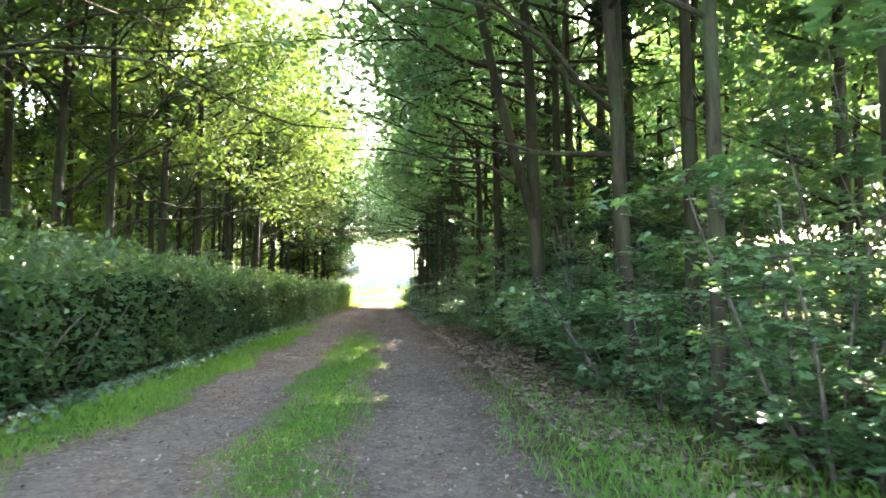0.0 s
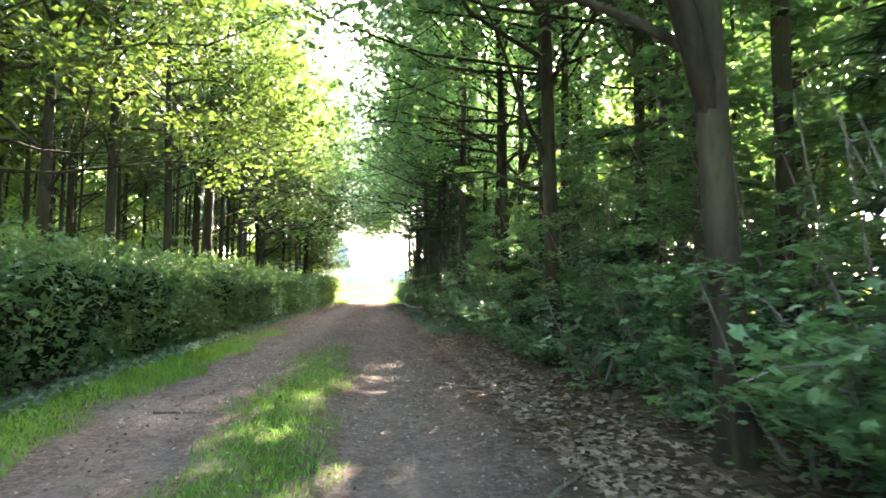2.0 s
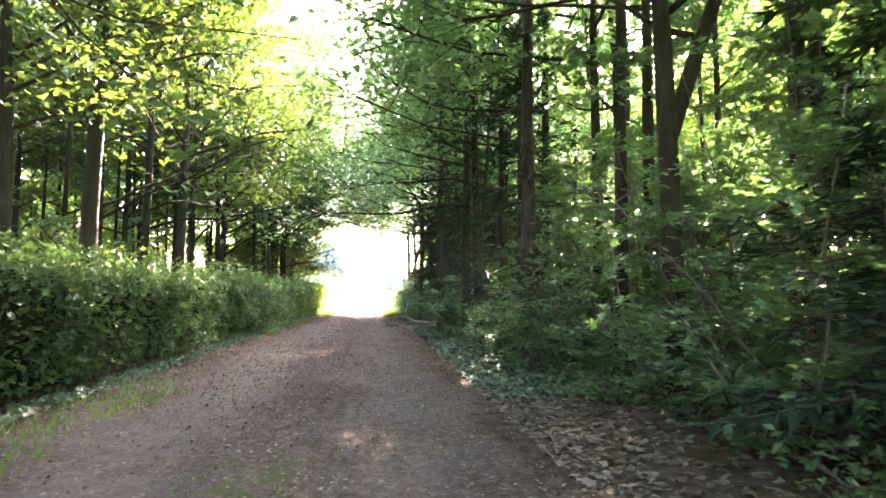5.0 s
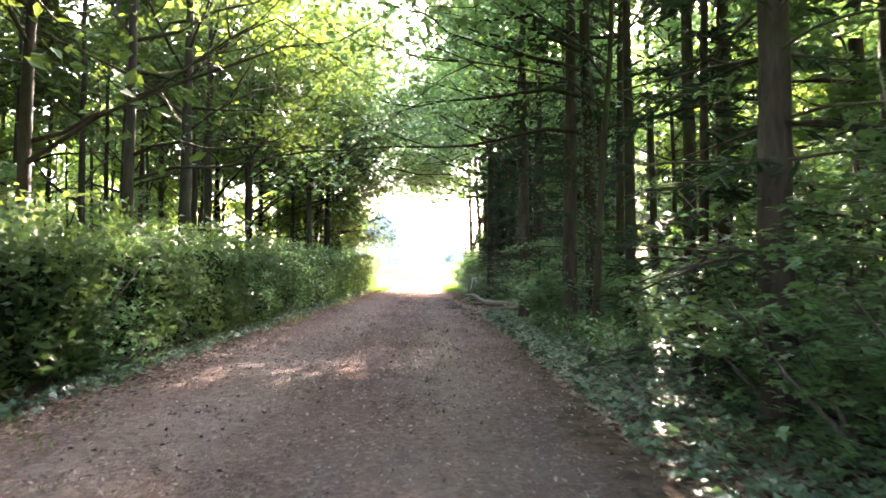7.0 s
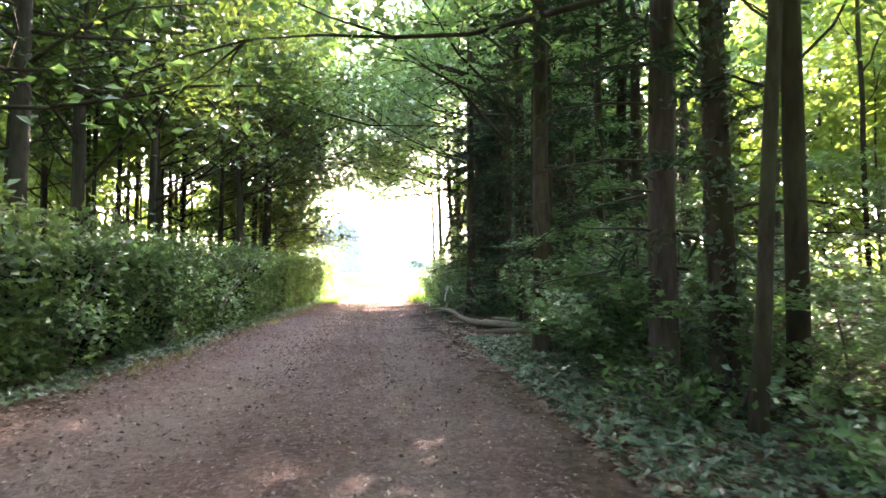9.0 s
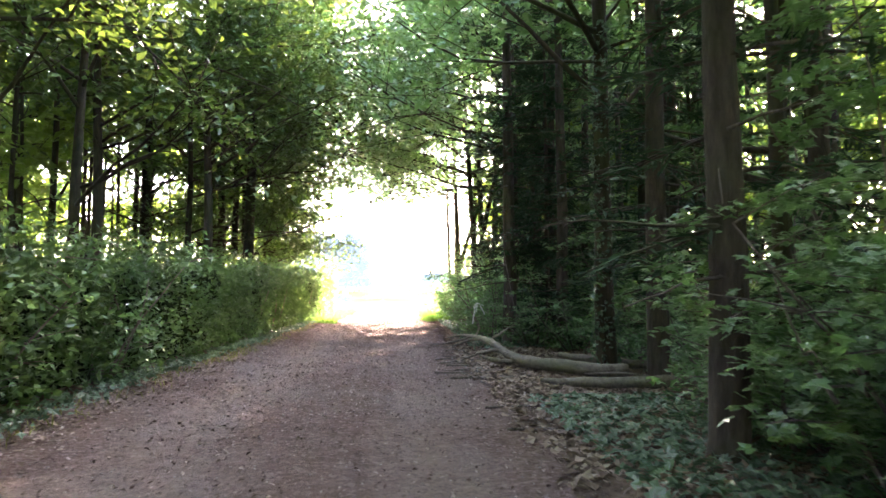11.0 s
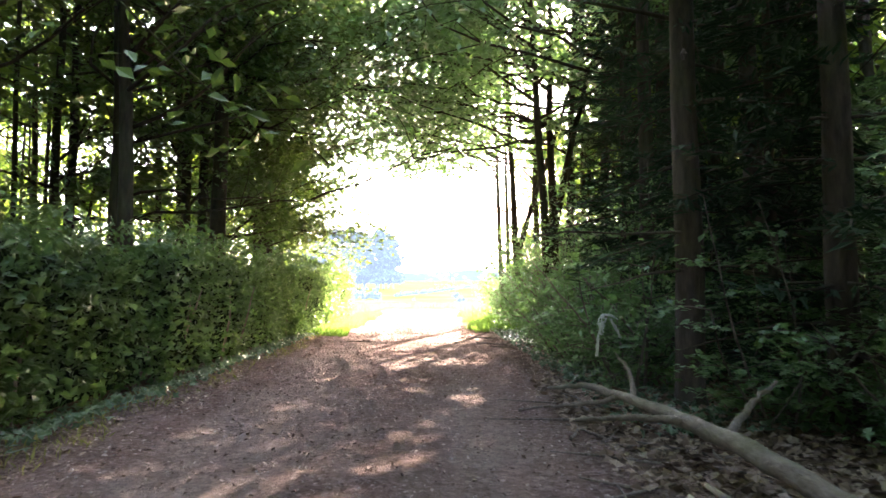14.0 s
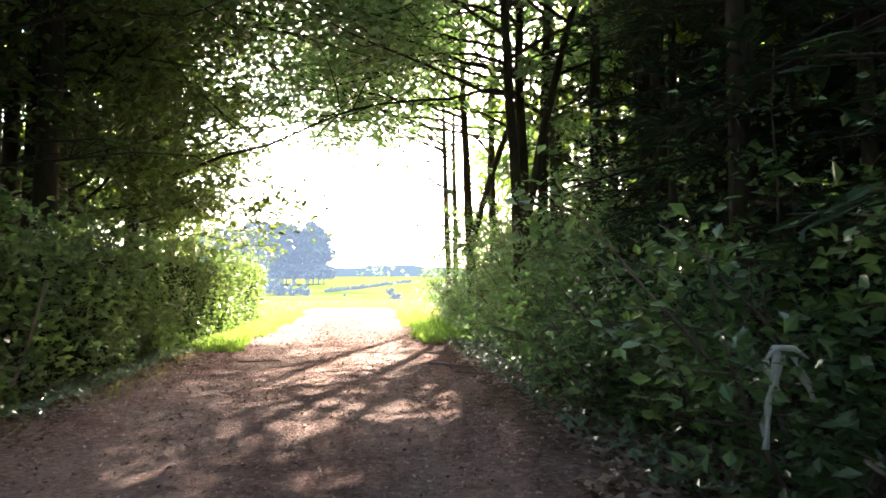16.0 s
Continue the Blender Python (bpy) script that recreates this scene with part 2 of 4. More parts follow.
def sprig(seed, count=3):
    """A twig tip's few separate leaves, as one shape."""
    g = np.random.default_rng(seed)
    V, F = [], []
    for k in range(count):
        a = 2 * np.pi * k / count + g.uniform(-0.5, 0.5)
        v = LEAF_PLAIN[0] * g.uniform(0.42, 0.6) + [0, 0.3, g.uniform(-0.12, 0.12)]
        V.append(np.column_stack([v[:, 0] * np.cos(a) - v[:, 1] * np.sin(a), v[:, 0] * np.sin(a) + v[:, 1] * np.cos(a), v[:, 2]]))
        F.append(LEAF_PLAIN[1] + 4 * k)
    return np.vstack(V), np.vstack(F)


LEAF_SPRIG = sprig(21)
LEAF_SPRAY = (np.array([(0, -0.5, 0), (0.1, -0.1, 0.02), (0, 0.6, -0.06), (-0.1, -0.1, 0.02)]), np.array([(0, 1, 2), (0, 2, 3)]))
BLADE = (np.array([(-0.03, 0, 0), (0.03, 0, 0), (0.02, 0.12, 0.6), (0.0, 0.4, 1.0)]), np.array([(0, 1, 2), (0, 2, 3)]))


def scatter(shape, at, size, rng, tilt=0.55, heading=None):
    """Copies of a leaf shape at the points, each with its own size, heading and tilt."""
    sv, sf = shape
    n = len(at)
    size = np.broadcast_to(size, n)
    a = rng.uniform(0, 2 * np.pi, n) if heading is None else heading
    p, q = rng.normal(0, tilt, n), rng.normal(0, tilt, n)
    ca, sa, cp, sp, cq, sq = np.cos(a), np.sin(a), np.cos(p), np.sin(p), np.cos(q), np.sin(q)
    v = sv[None] * size[:, None, None]
    x, y, z = v[..., 0], v[..., 1], v[..., 2]
    y, z = y * cp[:, None] - z * sp[:, None], y * sp[:, None] + z * cp[:, None]
    x, z = x * cq[:, None] + z * sq[:, None], -x * sq[:, None] + z * cq[:, None]
    x, y = x * ca[:, None] - y * sa[:, None], x * sa[:, None] + y * ca[:, None]
    V = np.stack([x, y, z], -1) + np.asarray(at)[:, None]
    F = sf[None] + (np.arange(n) * len(sv))[:, None, None]
    return V.reshape(-1, 3), F.reshape(-1, 3)


def curve_points(start, direction, length, steps, rng, bend=0.15, lift=0.0):
    P = [np.array(start, float)]
    d = np.array(direction, float)
    d /= np.linalg.norm(d)
    for _ in range(steps):
        d = d + rng.normal(0, bend, 3) + np.array([0, 0, lift])
        d /= np.linalg.norm(d)
        P.append(P[-1] + d * length / steps)
    return np.array(P)


# ---------------------------------------------------------------- plants
def grow_tree(name, m, seed, label, category, height=13.0, r0=0.13, base=3.0, limbs=15, reach=2.6, leaves=6000, leaf=0.11,
              bark=BARK_OAK, foliage=LEAF_OAK, bare=2, lean=(0, 0), side=None, fork=0.0, shape=LEAF_PLAIN, group="", rise=(0.1, 0.75), spread=0.3, ivy=0.0, joined=False, sided=0.65, twigs_each=5):
    """A tree as an empty with trunk, branches and crown; side: a heading (degrees) towards which the limbs lean."""
    rng = np.random.default_rng(seed)
    tree = thing(name, m, label, category, group)
    n = 12
    z = np.linspace(-0.15, height, n)
    wob = np.cumsum(rng.normal(0, 0.05, (n, 2)), 0) * np.linspace(0, 1, n)[:, None] * (height / 13)
    P = np.column_stack([wob + np.outer(z / height, lean), z])
    r = r0 * (1 - 0.85 * np.linspace(0, 1, n) ** 1.2)
    r[0] *= 1.5
    P = np.vstack([P[:1], P[:1] + [0, 0, 0.35], P[1:]])
    r = np.concatenate([r[:1], [r0 * 1.08], r[1:]])
    pieces = [tube(P, r, 9, 0.04, rng)]
    stems = [(P, r)]
    if fork:
        s = np.array([np.interp(fork, P[:, 2], P[:, c]) for c in range(3)])
        Q = curve_points(s, (0.28 * rng.choice([-1, 1]), -0.1, 1), height - fork - 1, 9, rng, 0.04, 0.02)
        pieces.append(tube(Q, np.linspace(r0 * 0.75, 0.02, len(Q)), 8, 0.04, rng))
        stems.append((Q, np.linspace(r0 * 0.75, 0.02, len(Q))))
    part("trunk", mesh_from("trunk", *merge(pieces), bark), tree)
    anchors, twigs = [], []
    for i in range(limbs):
        SP, SR = stems[i % len(stems)]
        dead = i < bare
        zb = rng.uniform(base * 0.75, base * 1.3) if dead else base + (height * 0.96 - base) * (i + rng.uniform(0, 1)) / limbs
        zb = max(zb, SP[0, 2] + 0.2)
        s = np.array([np.interp(zb, SP[:, 2], SP[:, c]) for c in range(3)])
        rs = np.interp(zb, SP[:, 2], SR)
        az = rng.uniform(0, 2 * np.pi)
        if side is not None and rng.uniform() < sided:
            az = radians(side) + rng.normal(0, 0.6)
        up = rng.uniform(*rise)
        top = (zb - base) / max(height - base, 1)
        L = reach * rng.uniform(0.7, 1.25) * (1.0 - 0.65 * max(top, 0)) * (0.8 if dead else 1)
        Q = curve_points(s, (np.cos(az), np.sin(az), up), L, 6, rng, 0.18, 0.02)
        bough = tube(Q, np.linspace(min(rs * 0.55, 0.042), 0.006, len(Q)), 5)
        if joined:
            twigs.append(bough)
        else:
            part("branch", mesh_from("branch", *bough, bark), tree)
        for j in range(twigs_each):
            k = rng.integers(2, 7)
            T = curve_points(Q[k], (Q[k] - Q[k - 1]) / np.linalg.norm(Q[k] - Q[k - 1]) + rng.normal(0, 0.6, 3) * [1, 1, 0.5], L * rng.uniform(0.25, 0.5), 3, rng, 0.2)
            twigs.append(tube(T, np.linspace(0.014, 0.004, len(T)), 3))
            if not dead:
                anchors += list(T[1:])
        if not dead:
            anchors += list(Q[3:])
    tagged(part("twig_growth", mesh_from("twig_growth", *merge(twigs), bark), tree), kind="stuff")
    if ivy:
        n = int(ivy * 260)
        zz, aa = rng.uniform(0, ivy, n), rng.uniform(0, 2 * np.pi, n)
        rr = np.interp(zz, P[:, 2], r) + rng.uniform(0.0, 0.06, n)
        at = np.column_stack([np.interp(zz, P[:, 2], P[:, 0]) + rr * np.cos(aa), np.interp(zz, P[:, 2], P[:, 1]) + rr * np.sin(aa), zz])
        tagged(part("ivy", mesh_from("ivy", *scatter(LEAF_LOBED, at, rng.uniform(0.04, 0.08, n), rng, 1.0), LEAF_IVY, False), tree, "glossy dark ivy climbing the trunk"), kind="stuff")
    A = np.array(anchors)
    pick = A[rng.integers(0, len(A), leaves)]
    at = pick + rng.normal(0, 1, (leaves, 3)) * [spread, spread, spread * 0.5]
    part("crown", mesh_from("crown", *scatter(shape, at, leaf * rng.uniform(0.6, 1.3, leaves), rng), foliage, False), tree)
    return tree


def grow_spruce(name, m, seed, label, height=12.0, r0=0.15, low=0.6, bare_to=2.2, reach=1.7, whorls=26, foliage=LEAF_NEEDLE, leaves=76):
    rng = np.random.default_rng(seed)
    tree = thing(name, m, label, "conifer tree", "conifers beside the track")
    z = np.linspace(-0.15, height, 10)
    P = np.column_stack([np.cumsum(rng.normal(0, 0.015, (10, 2)), 0), z])
    P = np.vstack([P[:1], P[:1] + [0, 0, 0.3], P[1:]])
    r = np.interp(P[:, 2], [-0.15, 0.15, height], [r0 * 1.45, r0, 0.02])
    part("trunk", mesh_from("trunk", *tube(P, r, 10, 0.03, rng), BARK_SPRUCE), tree)
    wood, at, head = [], [], []
    for i in range(whorls):
        zb = low + (height * 0.97 - low) * (i / whorls) ** 1.1 + rng.uniform(-0.1, 0.1)
        for k in range(4):
            az = rng.uniform(0, 2 * np.pi)
            L = reach * (1 - 0.8 * zb / height) * rng.uniform(0.55, 1.1)
            Q = curve_points((np.interp(zb, P[:, 2], P[:, 0]), np.interp(zb, P[:, 2], P[:, 1]), zb), (np.cos(az), np.sin(az), -0.05), L, 6, rng, 0.07, -0.04)
            wood.append(tube(Q, np.linspace(0.018, 0.004, len(Q)), 3))
            if zb > bare_to or rng.uniform() < 0.25:
                n = int(leaves * L / reach) + 4
                s = rng.uniform(0.15, 1, n)
                pts = np.stack([np.interp(s * 6, np.arange(7), Q[:, c]) for c in range(3)], -1)
                off = rng.choice([-1, 1], n) * rng.uniform(0.02, 0.24, n) * (1.15 - s)
                pts += np.stack([-np.sin(az) * off, np.cos(az) * off, -0.35 * np.abs(off) + rng.normal(0, 0.03, n)], -1)
                at.append(pts)
                head.append(az - np.pi / 2 + np.sign(off) * rng.uniform(0.4, 1.0, n))
    tagged(part("branch_growth", mesh_from("branch_growth", *merge(wood), BARK_SPRUCE), tree), kind="stuff")
    at, head = np.vstack(at), np.concatenate(head)
    part("needles", mesh_from("needles", *scatter(LEAF_SPRAY, at, rng.uniform(0.11, 0.22, len(at)), rng, 0.35, head), foliage, False), tree)
    return tree


def grow_shrub(name, m, seed, label, height=2.2, width=1.0, stems=6, leaves=700, leaf=0.13, foliage=LEAF_MAPLE, shape=LEAF_LOBED, layers=True, category="shrub", group=""):
    """A many-stemmed shrub or sapling, its leaves held in flat sprays."""
    rng = np.random.default_rng(seed)
    bush = thing(name, m, label, category, group)
    anchors, bits = [], []
    for i in range(stems):
        a = 2 * np.pi * i / stems + rng.uniform(-0.5, 0.5)
        h = height * rng.uniform(0.6, 1.0)
        s = np.array([0.12 * np.cos(a), 0.12 * np.sin(a), -0.08])
        Q = curve_points(s, (np.cos(a) * width / height, np.sin(a) * width / height, 1), h, 7, rng, 0.09, 0.0)
        bits.append(tube(Q, np.linspace(0.02, 0.005, len(Q)), 5))
        for j in range(8):
            k = rng.integers(1, 8)
            b = rng.uniform(0, 2 * np.pi)
            T = curve_points(Q[k], (np.cos(b), np.sin(b), 0.25), width * rng.uniform(0.25, 0.55), 3, rng, 0.15, -0.05)
            bits.append(tube(T, np.linspace(0.008, 0.003, len(T)), 3))
            anchors += list(T[1:])
    tagged(part("stem_growth", mesh_from("stem_growth", *merge(bits), BARK_STICK), bush), kind="stuff")
    A = np.array(anchors)
    at = A[rng.integers(0, len(A), leaves)] + rng.normal(0, 1, (leaves, 3)) * [0.12, 0.12, 0.035 if layers else 0.1]
    at[:, 2] = np.maximum(at[:, 2], 0.03)
    part("foliage", mesh_from("foliage", *scatter(shape, at, leaf * rng.uniform(0.55, 1.25, leaves), rng, 0.3 if layers else 0.6), foliage, False), bush)
    return bush


# ---------------------------------------------------------------- ground
def smooth(a, b, x):
    t = np.clip((x - a) / (b - a), 0, 1)
    return t * t * (3 - 2 * t)


def band(x, a, b, soft=0.25):
    return smooth(a - soft, a + soft, x) * (1 - smooth(b - soft, b + soft, x))


def waves(x, y, seed):
    r = np.random.default_rng(seed)
    out = np.zeros(np.broadcast(x, y).shape)
    for k in range(14):
        f = 0.5 * 1.35 ** k
        a, p = r.uniform(0, 2 * np.pi, 2)
        out += np.sin(f * (x * np.cos(a) + y * np.sin(a)) + p) / (1 + 0.5 * k)
    return out


def terrain(x, y):
    wood = 1 - smooth(54, 62, y)
    strip = 1 - smooth(15, 22, y)
    z = 0.03 * band(x, -0.95, -0.3, 0.3) * strip - 0.03 * band(x, -2.1, -1.1, 0.3) - 0.02 * band(x, -0.1, 0.7, 0.3)
    z = z + 0.007 * waves(x * 2.2, y * 2.2, 3)
    off = smooth(1.2, 4.0, x) + smooth(2.6, 6.0, -x)
    z = z + off * wood * (0.05 * waves(x, y, 4) + 0.08)
    far = smooth(62, 110, y)
    z = z - 0.9 * far + 2.6 * smooth(150, 320, y) + 20 * smooth(500, 1900, y)
    return z


def axis(near, far_low, far_high, step):
    low = near[0] - np.cumsum(step * 1.35 ** np.arange(60))
    high = near[1] + np.cumsum(step * 1.35 ** np.arange(60))
    return np.concatenate([low[low > far_low][::-1], np.arange(near[0], near[1] + step / 2, step), high[high < far_high]])


def build_ground():
    xs, ys = axis((-5.0, 4.0), -3000, 3000, 0.14), axis((-3.0, 66.0), -400, 4500, 0.16)
    X, Y = np.meshgrid(xs, ys, indexing="ij")
    Z = terrain(X, Y)
    nx, ny = X.shape
    i, j = np.meshgrid(np.arange(nx - 1), np.arange(ny - 1), indexing="ij")
    a = i * ny + j
    F = np.stack([a, a + ny, a + ny + 1, a + 1], -1).reshape(-1, 4)
    me = mesh_from("ground", np.stack([X, Y, Z], -1).reshape(-1, 3), F, GROUND)
    strip = 1 - smooth(14, 23, Y)
    X = X + 0.09 * np.sin(1.7 * Y + 0.6) + 0.06 * np.sin(4.3 * Y + 2.0) + 0.04 * np.sin(9.1 * Y)
    left = -2.25 * strip - 2.95 * (1 - strip) + 0.35 * smooth(40, 56, Y)
    road = smooth(-0.35, 0.35, X - left) * (1 - smooth(0.75, 1.35, X)) * (1 - smooth(62, 80, Y))
    verge = band(X, -3.1, -2.3, 0.3) * strip
    sunny = smooth(51, 55, Y) * (1 - road)
    grass = np.clip(band(X, -0.95, -0.3, 0.2) * strip * 0.7 + verge + sunny + 0.55 * band(X, 0.9, 2.2, 0.4) * (1 - smooth(3, 9, Y)), 0, 1)
    field = np.maximum(smooth(62, 85, Y), smooth(17, 26, np.abs(X + 4)))
    ochre = 0.45 + 0.55 * smooth(10, 30, Y) + 0 * X
    worn = band(X, -2.0, -1.15, 0.3) + band(X, -0.1, 0.55, 0.3)
    for key, value in (("worn", worn), ("road", road), ("grass", grass), ("field", field), ("ochre", ochre)):
        me.attributes.new(key, 'FLOAT', 'POINT').data.foreach_set("value", value.astype(np.float32).ravel())
    return tagged(new("ground", me), "gravel track and forest floor running out into fields", "ground", kind="structure")


build_ground()
rng = np.random.default_rng(11)


def on_ground(xy, lift=0.0):
    return np.column_stack([xy, terrain(xy[:, 0], xy[:, 1]) + lift])


def place(x, y, turn=0.0, size=1.0, dz=0.0):
    return Matrix.Translation((x, y, float(terrain(np.array(x), np.array(y))) + dz)) @ Matrix.Rotation(turn, 4, 'Z') @ Matrix.Scale(size, 4)


# ---------------------------------------------------------------- hedge
def build_hedge(y0, y1, seed, top, label):
    """A clipped hedge between y0 and y1: shade-coloured core and woody stems under a shell of small leaves."""
    r = np.random.default_rng(seed)
    L = y1 - y0
    h = thing("hedge", Matrix.Translation((-3.45 + 0.2 * float(smooth(30.0, 50.0, np.array(y0))), y0, 0)), label, "hedge", "hedge sections along the track")
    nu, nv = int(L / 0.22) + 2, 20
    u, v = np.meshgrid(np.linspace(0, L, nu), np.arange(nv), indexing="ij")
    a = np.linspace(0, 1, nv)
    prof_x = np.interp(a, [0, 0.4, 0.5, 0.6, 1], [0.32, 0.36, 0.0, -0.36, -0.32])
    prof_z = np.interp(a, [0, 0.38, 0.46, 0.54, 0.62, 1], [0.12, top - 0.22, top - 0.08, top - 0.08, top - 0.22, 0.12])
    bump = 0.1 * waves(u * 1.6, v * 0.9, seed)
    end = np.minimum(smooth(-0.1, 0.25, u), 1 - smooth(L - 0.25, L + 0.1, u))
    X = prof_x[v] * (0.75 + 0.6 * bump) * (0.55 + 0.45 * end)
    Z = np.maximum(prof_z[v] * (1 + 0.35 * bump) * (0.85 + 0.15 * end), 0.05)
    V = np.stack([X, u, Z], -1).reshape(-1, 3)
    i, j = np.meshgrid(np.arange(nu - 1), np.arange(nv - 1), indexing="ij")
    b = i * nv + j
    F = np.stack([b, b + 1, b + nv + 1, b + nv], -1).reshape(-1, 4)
    # Added inner shell, coloured as the dark between leaf clumps.
    part("core", mesh_from("core", V, F, CORE_SHADE.mat), h, "inner hedge shell, shade between leaves put into its colour")
    n = int(L * 2300)
    uu, aa = r.uniform(-0.08, L + 0.08, n), r.beta(0.9, 1.5, n) * 0.95
    bb = 0.1 * waves(uu * 1.6, aa * 17, seed)
    out = 1.24 + r.normal(0, 0.09, n)
    px = np.interp(aa, a, prof_x) * (0.75 + 0.6 * bb) * out
    pz = np.interp(aa, a, prof_z) * (1 + 0.35 * bb) + r.normal(0.02, 0.045, n)
    at = np.column_stack([px + r.normal(0, 0.05, n), uu, np.maximum(pz, 0.04)])
    at = at[r.uniform(0, 1, n) < 0.25 + 0.75 * smooth(-0.4, 0.8, waves(uu * 5.0, (pz + px) * 5.0, seed + 9))]
    ends = int(700 * top)
    cap = np.column_stack([r.uniform(-0.45, 0.45, ends), r.choice([-0.05, L + 0.05], ends) + r.normal(0, 0.05, ends), r.uniform(0.05, top, ends)])
    at = np.vstack([at, cap])
    n = len(at)
    part("foliage", mesh_from("foliage", *scatter(LEAF_PLAIN, at, r.uniform(0.055, 0.115, n), r, 0.75), LEAF_HEDGE, False), h)
    m = int(L * 90)
    uu = r.uniform(0, L, m)
    shoots = np.column_stack([r.normal(0, 0.3, m), uu, top + r.uniform(-0.1, 0.28, m)])
    part("shoot_growth", mesh_from("shoot_growth", *scatter(LEAF_SPRIG, shoots, r.uniform(0.1, 0.2, m), r, 0.8), LEAF_HEDGE, False), h, "pale young shoots on the hedge top")["kind"] = "stuff"
    stems = []
    for k in range(int(L / 0.45)):
        s = (r.normal(0, 0.12), r.uniform(0, L), -0.05)
        stems.append(tube(curve_points(s, (r.normal(0, 0.15), r.normal(0, 0.15), 1), top * 0.8, 5, r, 0.12), np.linspace(0.025, 0.008, 6), 5))
    part("stem_growth", mesh_from("stem_growth", *merge(stems), BARK_STICK), h)["kind"] = "stuff"
    return h


HEDGE = [(-4.0, 4.5, 1.34), (4.5, 11.0, 1.36), (11.2, 17.5, 1.36), (17.7, 25.1, 1.34), (26.0, 30.6, 1.36), (31.3, 36.0, 1.4), (36.7, 42.5, 1.46), (42.6, 48.6, 1.5), (48.7, 57.8, 1.52)]
for k, (a, b, top) in enumerate(HEDGE):
    build_hedge(a, b, 40 + k, top, "sunlit clipped green hedge at the wood's edge" if k == 8 else "clipped dark green hedge beside the gravel track")

# ---------------------------------------------------------------- trees behind the hedge
r = np.random.default_rng(5)


def plant(protos, spots, turn, size=(0.9, 1.12)):
    """Stand the trees of a list in turn at the spots, the first round being the originals."""
    for k, (x, y) in enumerate(spots):
        m = place(x, y, turn(), r.uniform(*size), -0.03)
        if k < len(protos):
            protos[k].matrix_basis = m
        else:
            copy_thing(protos[k % len(protos)], m)


front = [grow_tree("deciduous_tree", Matrix(), 100 + k, "tall dark-barked tree behind the hedge with limbs over the track", "tree", height=11.5 + k * 0.5, r0=0.11 + 0.012 * k, base=3.2 + 0.2 * k, limbs=19,
                   reach=5.6, leaves=9500, leaf=0.155, bare=2, side=0, group="trees behind the hedge", rise=(0.15, 0.75), spread=0.4) for k in range(5)]
plant(front, [(-6.9, 14.0), (-6.7, 16.1), (-6.0, 21.0), (-6.0, 25.0), (-5.3, 26.6), (-6.3, 29.1), (-6.3, 32.6), (-6.6, 38.3), (-7.0, 44.1), (-6.1, 35.2), (-6.2, 41.4),
              (-6.0, 47.4), (-6.1, 51.1), (-6.8, 52.7), (-6.5, 10.8), (-6.6, 7.6), (-6.0, 4.5), (-6.3, 18.6), (-4.9, 45.6), (-4.8, 49.6), (-4.7, 53.0)], lambda: r.normal(0, 0.35))
edge_trees = [grow_tree("deciduous_tree", Matrix(), 120 + k, "leafy dark-barked tree at the wood's sunlit edge", "tree", height=10.5, r0=0.11, base=1.7, limbs=24,
                        reach=2.8, leaves=10500, leaf=0.16, bare=0, side=-20, group="trees at the wood's edge", rise=(0.0, 0.6), spread=0.36) for k in range(2)]
plant(edge_trees, [(-5.3, 54.4), (-5.7, 57.2), (-5.4, 51.4), (-8.6, 60.0), (-7.6, 57.0), (-8.0, 49.5)], lambda: r.normal(0, 0.3))
spots = []
for row, x0 in enumerate((-8.4, -11.0, -14.5)):
    y = -2.0 + r.uniform(0, 2)
    while y < 60 - row * 0.4:
        spots.append((x0 + r.normal(0, 0.6), y))
        y += r.uniform(1.8, 3.6) + 0.2 * row
back = [grow_tree("deciduous_tree", Matrix(), 130 + k, "tall slim dark-barked tree in the wood", "tree", height=12.5 + k * 0.5, r0=0.075 + 0.014 * k, base=2.3 + 0.3 * k, limbs=15,
                  reach=2.4, leaves=2600, leaf=0.22, bare=3, group="trees in the wood", twigs_each=3) for k in range(4)]
plant(back, spots, lambda: r.uniform(0, 6.3))
thicket = [grow_tree("young_tree", Matrix(), 140 + k, "leafy young tree closing the view in the wood", "young tree", height=10.5 + k, r0=0.06, base=0.5, limbs=18,
                     reach=2.9, leaves=1150, leaf=0.55, bare=0, group="young trees in the wood", spread=0.5, joined=True, shape=LEAF_SPRIG, twigs_each=2, foliage=LEAF_YOUNG) for k in range(2)]
spots = [(x0 + r.normal(0, 0.8), y + r.uniform(-0.8, 0.8)) for x0 in (-20.5, -24.5) for y in np.arange(2, 70, 3.4)]
spots += [(-13 + r.normal(0, 2.0), y) for y in np.arange(1, 60, 4.5)]
spots += [(x0 + r.normal(0, 0.7), y + r.uniform(-0.8, 0.8)) for x0 in (14.6,) for y in np.arange(0, 64, 2.2)]
spots += [(11.6 + r.normal(0, 0.5), y) for y in np.arange(5, 48, 2.7)]
spots += [(x, y) for x, y in ((6.2, 47.2), (6.6, 51.9), (6.3, 55.8), (7.6, 57.8), (8.4, 50.8))]

